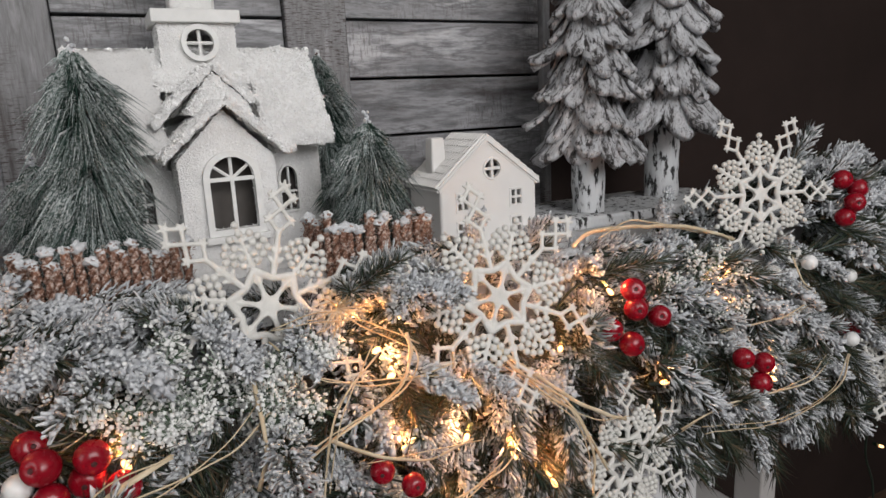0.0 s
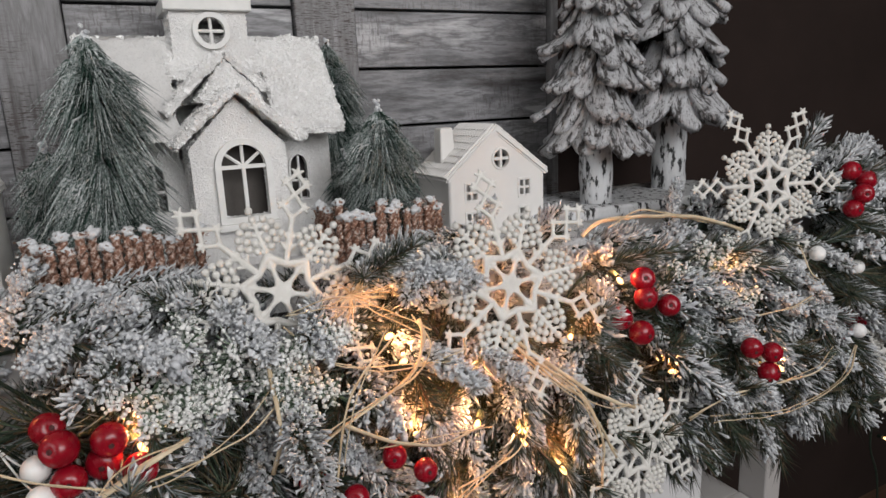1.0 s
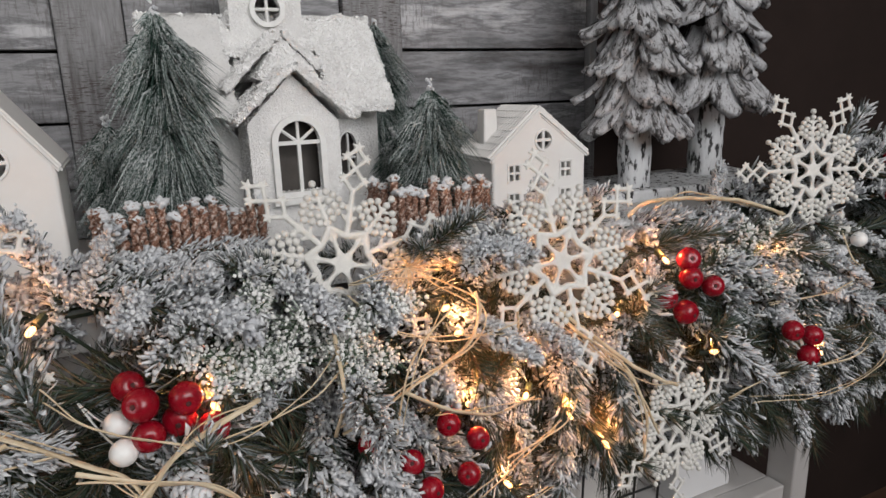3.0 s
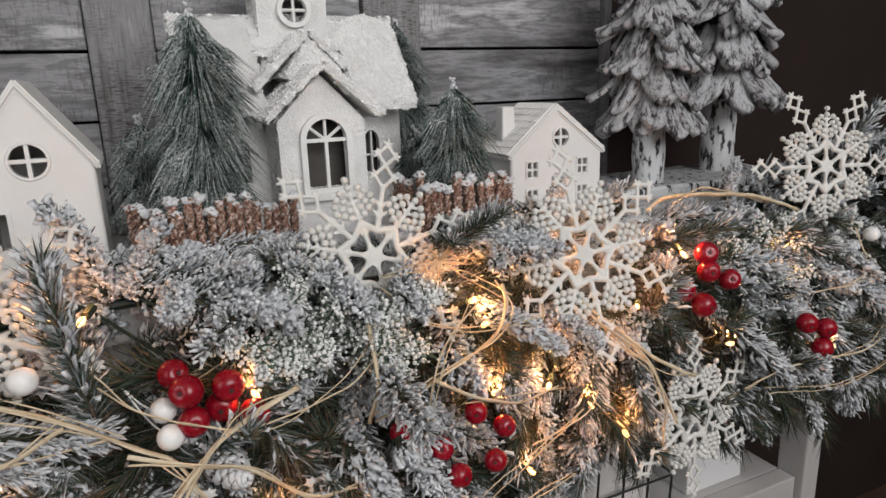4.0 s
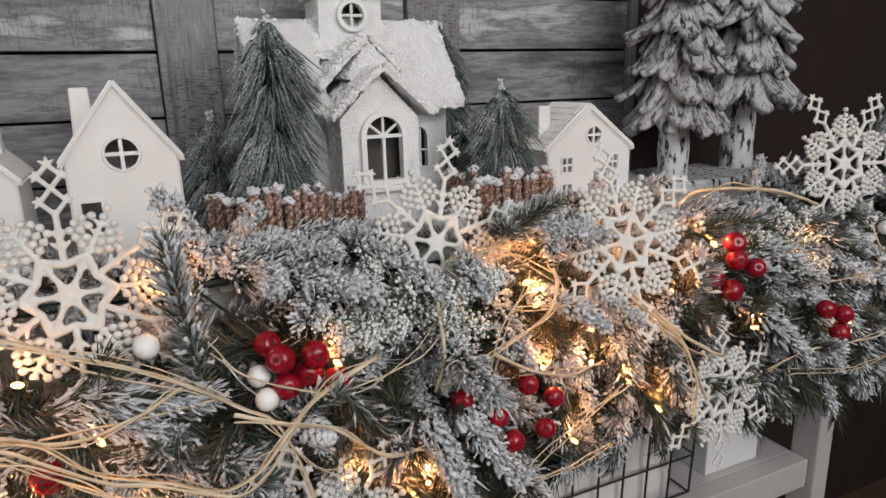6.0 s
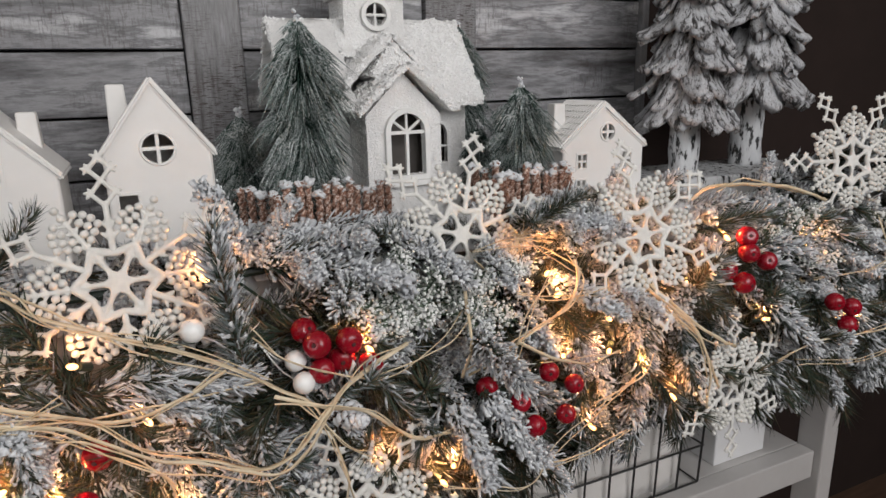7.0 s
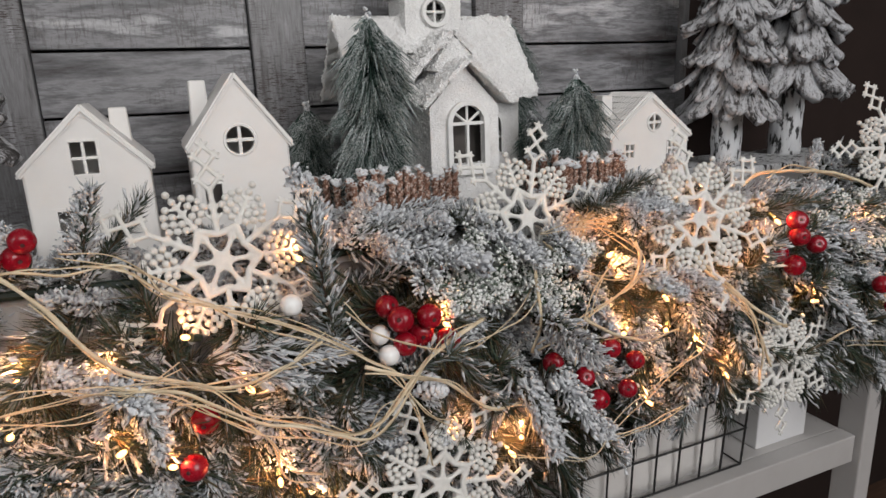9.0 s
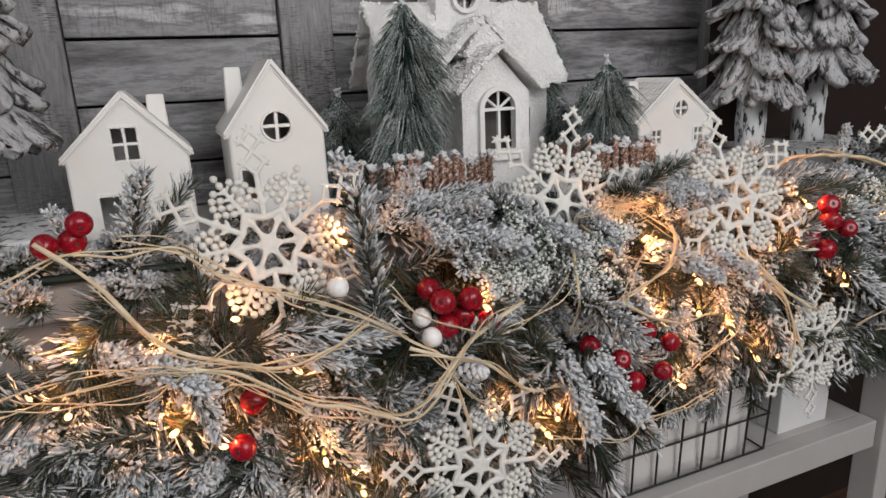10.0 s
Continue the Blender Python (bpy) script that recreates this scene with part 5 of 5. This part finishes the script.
berry_pick([(0.800, 0.495, 0.815), (0.828, 0.500, 0.805), (0.850, 0.500, 0.800)], (0.83, 0.53, 0.80), RED, 6)
berry_pick([(-0.178, 0.462, 0.850), (-0.191, 0.458, 0.815)], (-0.19, 0.50, 0.83), RED, 7)
berry_pick([(-0.295, 0.468, 0.988), (-0.273, 0.470, 1.000), (-0.280, 0.478, 0.987)], (-0.28, 0.51, 0.97), RED, 8, 0.84)


# ---- white beads on wire ----
PEARL = smooth(mesh_of("bead", (lambda b: (ball(b, (0, 0, 0), 0.0112, 3), b)[1])(bmesh.new()), M_PEARL))


def bead_pick(places, root, label):
    th = thing("bead_pick", root, label, "white beads", "white bead picks")
    root = Vector(root)
    for k, p in enumerate(places):
        q = Vector(p) - root
        part("bead", PEARL, None, th, m=Matrix.Translation(q) @ Matrix.Diagonal((0.76, 0.76, 0.76, 1)))
        part("wire", tube(bmesh.new(), spline([q + Vector((0, 0.006, -0.004)), q * 0.5 + Vector((0, 0.006, -0.008)), Vector((0, 0, 0))], 4), 0.0007, 5), M_PEARL, th)
    return th


bead_pick([(0.704, 0.470, 0.913), (0.665, 0.485, 0.905), (0.779, 0.470, 0.886), (0.715, 0.485, 0.857), (0.782, 0.462, 0.810)], (0.74, 0.52, 0.87), "matt white beads on thin wires in the garland")
bead_pick([(-0.108, 0.453, 0.932), (-0.037, 0.464, 0.890), (-0.035, 0.448, 0.878)], (-0.06, 0.49, 0.90), "glossy white beads on thin wires beside red berries")


# ---- sprays of tiny white berries ----
def berry_spray(root, ends, beads, seed, label, r=0.0016):
    th = thing("white_berry_spray", root, label, "berry spray", "white berry sprays")
    rng = random.Random(seed)
    root = Vector(root)
    stems, fruit = bmesh.new(), []
    for e in ends:
        e = Vector(e) - root
        pts = spline([(0, 0, 0), e * 0.5 + Vector((0, -0.012, 0.008)), e], 6)
        tube(stems, pts, 0.0012, 5, 0.5)
        for k in range(beads):
            t = 0.18 + 0.82 * rng.random() ** 0.8
            p = pts[min(len(pts) - 1, int(t * (len(pts) - 1)))]
            o = Vector((rng.gauss(0, 1), rng.gauss(0, 1), rng.gauss(0, 1))) * 0.0062 * (1.25 - 0.6 * t)
            fruit.append((p + o, r * rng.uniform(0.45, 1.3)))
            if k % 2 == 0:
                tube(stems, [p, p + o * 1.35], 0.0008, 3, 0.4)
    part("stem", stems, M_SPRIG, th, "frosted grey-green stems")
    bm = bmesh.new()
    bmesh.ops.create_icosphere(bm, subdivisions=1, radius=1.0)
    bv, bf = [v.co.copy() for v in bm.verts], [[v.index for v in f.verts] for f in bm.faces]
    bm.free()
    vs, fs = [], []
    for p, rr in fruit:
        o = len(vs)
        vs.extend(tuple(p + v * rr) for v in bv)
        fs.extend([i + o for i in f] for f in bf)
    tagged(part("berry_cluster", (vs, [], fs), M_PEARL, th, "tiny white frosted berries", soft=True), kind="stuff")
    return th


SPRAY = "spray of tiny frosted white berries in the garland"
berry_spray((0.06, 0.50, 0.895), [(0.000, 0.458, 0.930), (0.030, 0.462, 0.950), (0.053, 0.470, 0.972), (0.090, 0.455, 0.945), (0.045, 0.448, 0.905), (0.070, 0.446, 0.915), (0.02, 0.452, 0.905)], 250, 1, SPRAY)
berry_spray((0.09, 0.49, 0.905), [(0.162, 0.438, 0.947), (0.159, 0.440, 0.944), (0.128, 0.440, 0.940), (0.150, 0.448, 0.895), (0.115, 0.444, 0.915), (0.13, 0.452, 0.88)], 260, 2, SPRAY)
berry_spray((0.58, 0.53, 0.880), [(0.500, 0.490, 0.925), (0.545, 0.488, 0.945), (0.590, 0.492, 0.945), (0.635, 0.492, 0.915), (0.565, 0.478, 0.880), (0.610, 0.480, 0.872), (0.53, 0.482, 0.895), (0.64, 0.490, 0.868)], 190, 3, SPRAY)


# ---- raffia ----
def raffia(pts, width, seed, twin=True):
    """A flat dry strip with a slight twist, and a thinner one that strays from it."""
    rng = random.Random(seed)
    if twin and len(pts) > 3:
        thin = [(x + rng.uniform(-1, 1) * 0.006, y + rng.uniform(-0.003, 0.004), z + rng.uniform(-1, 1) * 0.008) for x, y, z in pts]
        raffia(thin[rng.randrange(2):], width * rng.uniform(0.35, 0.6), seed + 100, False)
    pts = spline(pts, 9)
    bm = bmesh.new()
    rings = []
    tw = rng.uniform(0, 3)
    for i, p in enumerate(pts):
        d = (pts[min(i + 1, len(pts) - 1)] - pts[max(i - 1, 0)]).normalized()
        u = d.cross(Vector((0, -1, 0.3))).normalized()
        v = d.cross(u)
        tw += rng.uniform(-0.12, 0.16)
        a, b = u * math.cos(tw * 0.5) + v * math.sin(tw * 0.5), v * math.cos(tw * 0.5) - u * math.sin(tw * 0.5)
        w, t = width * (0.75 + 0.35 * noise.noise(Vector((i * 0.2, seed, 0)))), 0.0006
        p = p + Vector((0, 0.002 * noise.noise(p * 30), 0.0015 * noise.noise(p * 45 + Vector((seed, 0, 0)))))
        rings.append([bm.verts.new(p + a * sx * w / 2 + b * sy * t) for sx, sy in ((-1, -0.4), (0, -1), (1, -0.4), (1, 0.4), (0, 0.6), (-1, 0.4))])
    for a, b in zip(rings, rings[1:]):
        for k in range(6):
            bm.faces.new((a[k], a[(k + 1) % 6], b[(k + 1) % 6], b[k]))
    bm.faces.new(rings[0][::-1]), bm.faces.new(rings[-1])
    solo("raffia_strand", bm, M_RAFFIA, (0, 0, 0), "loose strand of pale straw-coloured raffia over the garland", "raffia", "raffia strands", soft=True)


raffia([(-0.296, 0.440, 0.997), (-0.268, 0.440, 0.967), (-0.241, 0.438, 0.926), (-0.209, 0.436, 0.903), (-0.150, 0.436, 0.883), (-0.09, 0.436, 0.905)], 0.0038, 1)
raffia([(-0.345, 0.45, 0.950), (-0.320, 0.445, 0.966), (-0.284, 0.445, 0.984), (-0.250, 0.445, 0.985), (-0.216, 0.445, 0.978), (-0.192, 0.442, 0.960), (-0.135, 0.438, 0.932), (-0.091, 0.436, 0.909), (-0.052, 0.434, 0.881), (-0.030, 0.432, 0.862), (-0.011, 0.432, 0.804), (-0.010, 0.44, 0.776)], 0.0042, 2)
raffia([(-0.251, 0.45, 0.993), (-0.223, 0.445, 0.989), (-0.204, 0.442, 0.977), (-0.188, 0.440, 0.955), (-0.140, 0.438, 0.936), (-0.095, 0.436, 0.913), (-0.060, 0.434, 0.888)], 0.0035, 3)
raffia([(-0.36, 0.436, 0.900), (-0.330, 0.435, 0.903), (-0.292, 0.433, 0.907), (-0.242, 0.433, 0.905), (-0.20, 0.432, 0.893)], 0.0036, 4)
raffia([(-0.36, 0.432, 0.897), (-0.330, 0.430, 0.896), (-0.304, 0.430, 0.889), (-0.255, 0.430, 0.888), (-0.229, 0.430, 0.893), (-0.19, 0.436, 0.91)], 0.003, 5)
raffia([(-0.36, 0.431, 0.885), (-0.30, 0.430, 0.897), (-0.25, 0.429, 0.902), (-0.215, 0.428, 0.898), (-0.177, 0.430, 0.891), (-0.149, 0.430, 0.863), (-0.108, 0.429, 0.844), (-0.070, 0.429, 0.826), (-0.044, 0.430, 0.837), (-0.025, 0.430, 0.859), (0.003, 0.432, 0.883), (0.047, 0.440, 0.896)], 0.005, 6)
raffia([(-0.232, 0.430, 0.903), (-0.19, 0.428, 0.890), (-0.146, 0.428, 0.858), (-0.104, 0.427, 0.840), (-0.066, 0.427, 0.821), (-0.041, 0.428, 0.833), (-0.020, 0.430, 0.860)], 0.0036, 7)
raffia([(-0.232, 0.430, 0.900), (-0.198, 0.428, 0.887), (-0.180, 0.428, 0.874), (-0.138, 0.430, 0.841), (-0.124, 0.432, 0.808), (-0.100, 0.436, 0.795)], 0.004, 8)
raffia([(-0.060, 0.432, 0.880), (-0.034, 0.431, 0.867), (0.008, 0.433, 0.850), (0.046, 0.434, 0.818), (0.082, 0.438, 0.809)], 0.0042, 9)
raffia([(-0.045, 0.432, 0.872), (-0.028, 0.430, 0.853), (-0.011, 0.430, 0.828), (0.013, 0.434, 0.808)], 0.0034, 10)
raffia([(-0.070, 0.44, 0.925), (-0.047, 0.437, 0.902), (-0.007, 0.434, 0.884), (0.024, 0.436, 0.878), (0.080, 0.440, 0.889), (0.110, 0.45, 0.905)], 0.003, 11)
raffia([(-0.175, 0.44, 0.888), (-0.115, 0.438, 0.889), (-0.064, 0.438, 0.890)], 0.0025, 12)
raffia([(0.118, 0.455, 0.948), (0.125, 0.445, 0.941), (0.148, 0.440, 0.921), (0.193, 0.440, 0.912), (0.239, 0.440, 0.906), (0.246, 0.445, 0.919)], 0.0035, 13)
raffia([(0.212, 0.45, 0.940), (0.210, 0.440, 0.926), (0.196, 0.436, 0.904), (0.151, 0.434, 0.884), (0.119, 0.436, 0.866), (0.100, 0.440, 0.858)], 0.0042, 14)
raffia([(0.146, 0.437, 0.880), (0.174, 0.433, 0.862), (0.213, 0.431, 0.848), (0.256, 0.436, 0.849)], 0.004, 15)
raffia([(0.285, 0.445, 0.915), (0.304, 0.438, 0.896), (0.343, 0.436, 0.864), (0.381, 0.436, 0.837), (0.415, 0.440, 0.818)], 0.0042, 16)
raffia([(0.285, 0.445, 0.910), (0.300, 0.435, 0.892), (0.339, 0.432, 0.863), (0.365, 0.432, 0.823), (0.389, 0.434, 0.780)], 0.003, 17)
raffia([(0.29, 0.445, 0.905), (0.325, 0.434, 0.868), (0.350, 0.430, 0.845), (0.37, 0.430, 0.800), (0.372, 0.434, 0.762)], 0.0028, 18)
raffia([(0.12, 0.47, 0.955), (0.159, 0.455, 0.957), (0.185, 0.452, 0.952), (0.223, 0.455, 0.928)], 0.003, 19)
raffia([(0.137, 0.436, 0.835), (0.145, 0.432, 0.888), (0.162, 0.433, 0.917), (0.185, 0.438, 0.933)], 0.003, 20)
raffia([(0.230, 0.434, 0.803), (0.278, 0.428, 0.822), (0.30, 0.438, 0.835)], 0.002, 21)
raffia([(0.41, 0.51, 0.965), (0.430, 0.505, 0.978), (0.479, 0.505, 0.976), (0.557, 0.505, 0.966), (0.630, 0.508, 0.942)], 0.0055, 22)
raffia([(0.677, 0.472, 0.925), (0.690, 0.466, 0.895), (0.708, 0.464, 0.877), (0.660, 0.462, 0.863), (0.563, 0.466, 0.863)], 0.0025, 23)
raffia([(0.49, 0.446, 0.785), (0.505, 0.438, 0.796), (0.548, 0.435, 0.803), (0.662, 0.438, 0.792), (0.72, 0.45, 0.80)], 0.0036, 24)
raffia([(0.514, 0.438, 0.778), (0.628, 0.434, 0.761), (0.723, 0.438, 0.775), (0.76, 0.45, 0.80)], 0.003, 25)
raffia([(0.066, 0.432, 0.768), (0.110, 0.428, 0.752), (0.150, 0.426, 0.745), (0.184, 0.428, 0.769), (0.273, 0.432, 0.819)], 0.0022, 26)
raffia([(0.165, 0.432, 0.752), (0.195, 0.428, 0.755), (0.226, 0.428, 0.757), (0.274, 0.434, 0.763)], 0.0034, 27)
raffia([(0.101, 0.446, 0.930), (0.103, 0.440, 0.886), (0.096, 0.444, 0.855)], 0.0038, 28)


# ---- string lights ----
def bulb_meshes():
    g = bmesh.new()
    bmesh.ops.create_icosphere(g, subdivisions=2, radius=0.0023)
    for v in g.verts:
        v.co.z *= 2.0
    s_ = tube(bmesh.new(), [(0, 0, -0.014), (0, 0, -0.005)], 0.0032, 8)
    return smooth(mesh_of("glass", g, M_BULB)), mesh_of("socket", s_, M_CABLE)


GLASS, SOCKET = bulb_meshes()
GLOW = 0.125


def string_lights(places, dim=0):
    th = thing("string_lights", (0.2, 0.48, 0.9), "string of lit warm white mini lights in the garland", "string lights")
    base = Vector((0.2, 0.48, 0.9))
    rng = random.Random(5)
    places = [Vector(p) + Vector((0, 0.006, 0)) for p in places]
    for k, p in enumerate(places):
        d = Vector((rng.uniform(-1, 1), -0.9, rng.uniform(-0.8, 0.8)))
        b = part("bulb", GLASS, None, th, "glowing warm bulb", m=aim(p - base, d))
        part("socket", SOCKET, None, b, "dark green socket")
        ld = bpy.data.lights.new("filament", "POINT")
        ld.energy, ld.color, ld.shadow_soft_size = GLOW * (0.3 if k >= len(places) - dim else 1.0), (1.0, 0.40, 0.14), 0.003
        lo = new("filament", ld)
        lo.matrix_basis = Matrix.Translation(p + Vector((0.0, 0.003, 0.011)))
    order = sorted(places, key=lambda p: p.x)
    way = [p - base + Vector((0, 0.03, 0.0)) for p in order]
    part("cable", tube(bmesh.new(), spline(way, 5), 0.0013, 5), M_CABLE, th)
    return th


string_lights([(0.280, 0.468, 0.952), (0.192, 0.455, 0.927), (0.201, 0.452, 0.906), (0.356, 0.452, 0.893), (0.479, 0.452, 0.832), (0.632, 0.448, 0.800), (0.419, 0.462, 0.930),
               (0.590, 0.490, 0.892), (0.262, 0.452, 0.838), (0.207, 0.450, 0.846), (0.305, 0.450, 0.810), (0.021, 0.452, 0.890), (0.262, 0.455, 0.872),
               (-0.094, 0.474, 0.96), (-0.077, 0.484, 0.951)], dim=2)
string_lights([(-0.237, 0.452, 0.900), (-0.291, 0.455, 0.909), (-0.301, 0.455, 0.869), (-0.237, 0.452, 0.840), (-0.205, 0.448, 0.822), (-0.144, 0.450, 0.870),
               (-0.130, 0.448, 0.786), (-0.101, 0.448, 0.747), (0.022, 0.445, 0.788), (0.091, 0.448, 0.766), (0.082, 0.450, 0.750), (0.242, 0.448, 0.764), (0.345, 0.448, 0.772), (-0.184, 0.456, 0.918)], dim=1)


# ---- frosted pine cones ----
def cone_scale():
    bm = bmesh.new()
    rows = []
    for i in range(4):
        f = i / 3
        w = 0.0035 + 0.005 * f - 0.002 * f * f
        rows.append([bm.verts.new((0.012 * f, y, 0.004 * f * f + dz)) for y, dz in ((-w, 0), (0, 0.0016), (w, 0), (0, -0.001))])
    for a, b in zip(rows, rows[1:]):
        for k in range(4):
            bm.faces.new((a[k], a[(k + 1) % 4], b[(k + 1) % 4], b[k]))
    bm.faces.new(rows[0][::-1]), bm.faces.new(rows[-1])
    me = mesh_of("scale", bm, M_CONE)
    return me


def frost_tip():
    bm = bmesh.new()
    ball(bm, (0.0125, 0, 0.0046), 0.0032, 1)
    for v in bm.verts:
        v.co.y *= 1.6
    return smooth(mesh_of("frost", bm, M_FLOCK))


SCALE, FROST = cone_scale(), frost_tip()


def pine_cone(at, way, s):
    th = thing("pine_cone", (0, 0, 0), "brown pine cone with frosted white scale tips in the garland", "pine cone", "pine cones")
    th.matrix_basis = aim(at, way, 0, s)
    part("core", tube(bmesh.new(), [(0, 0, -0.02), (0, 0, 0), (0, 0, 0.02)], 0.006, 8, 0.4), M_STEM, th)
    for k in range(44):
        f = k / 44
        r = 0.55 + 0.6 * math.sin(math.pi * (0.15 + 0.8 * f))
        m = pose(0, 0, -0.02 + 0.042 * f, 0, 0, 137.5 * k) @ pose(0, 0, 0, 0, -20 - 35 * f, 0) @ Matrix.Diagonal((r, r, r, 1))
        sc = part("scale", SCALE, None, th, m=m)
        part("frost", FROST, None, sc, "white frost")


pine_cone((0.684, 0.492, 0.852), (-0.3, -1, 0.2), 1.0)
pine_cone((-0.003, 0.462, 0.839), (0.35, -1, 0.1), 1.0)
pine_cone((0.690, 0.50, 0.888), (0.4, -0.8, 0.5), 0.9)


# ---- end of the cable, hanging free beside the console ----
def loose_cable():
    th = thing("hanging_cable", (0.93, 0.52, 0.72), "dark cable end with one lit mini bulb hanging free", "cable")
    part("wire", tube(bmesh.new(), spline([(0, 0, 0), (0.05, 0.02, -0.10), (0.072, 0.03, -0.17), (0.10, 0.03, -0.23), (0.113, 0.03, -0.30)], 6), 0.0018, 6), M_CABLE, th)
    b = part("bulb", GLASS, None, th, "glowing warm bulb", m=aim(Vector((0.113, 0.03, -0.169)), (-0.3, -1, 0.2)))
    part("socket", SOCKET, None, b, "dark green socket")


loose_cable()


# ---- frayed raffia knot ----
def raffia_knot(at, n, size, seed):
    rng = random.Random(seed)
    th = thing("raffia_knot", at, "frayed knot of thin pale raffia ends in the garland", "raffia")
    for _ in range(n):
        a = rng.uniform(0, 6.283)
        e = Vector((math.cos(a), -0.35 + rng.uniform(-0.4, 0.2), math.sin(a) * 0.8)) * size * rng.uniform(0.5, 1.2)
        mid = e * 0.55 + Vector((rng.uniform(-1, 1), -0.5, rng.uniform(-1, 1))) * size * 0.18
        part("raffia_end", tube(bmesh.new(), spline([(0, 0, 0), mid, e], 4), 0.0006, 4, 0.6), M_RAFFIA, th)


raffia_knot((0.170, 0.478, 0.959), 26, 0.026, 3)
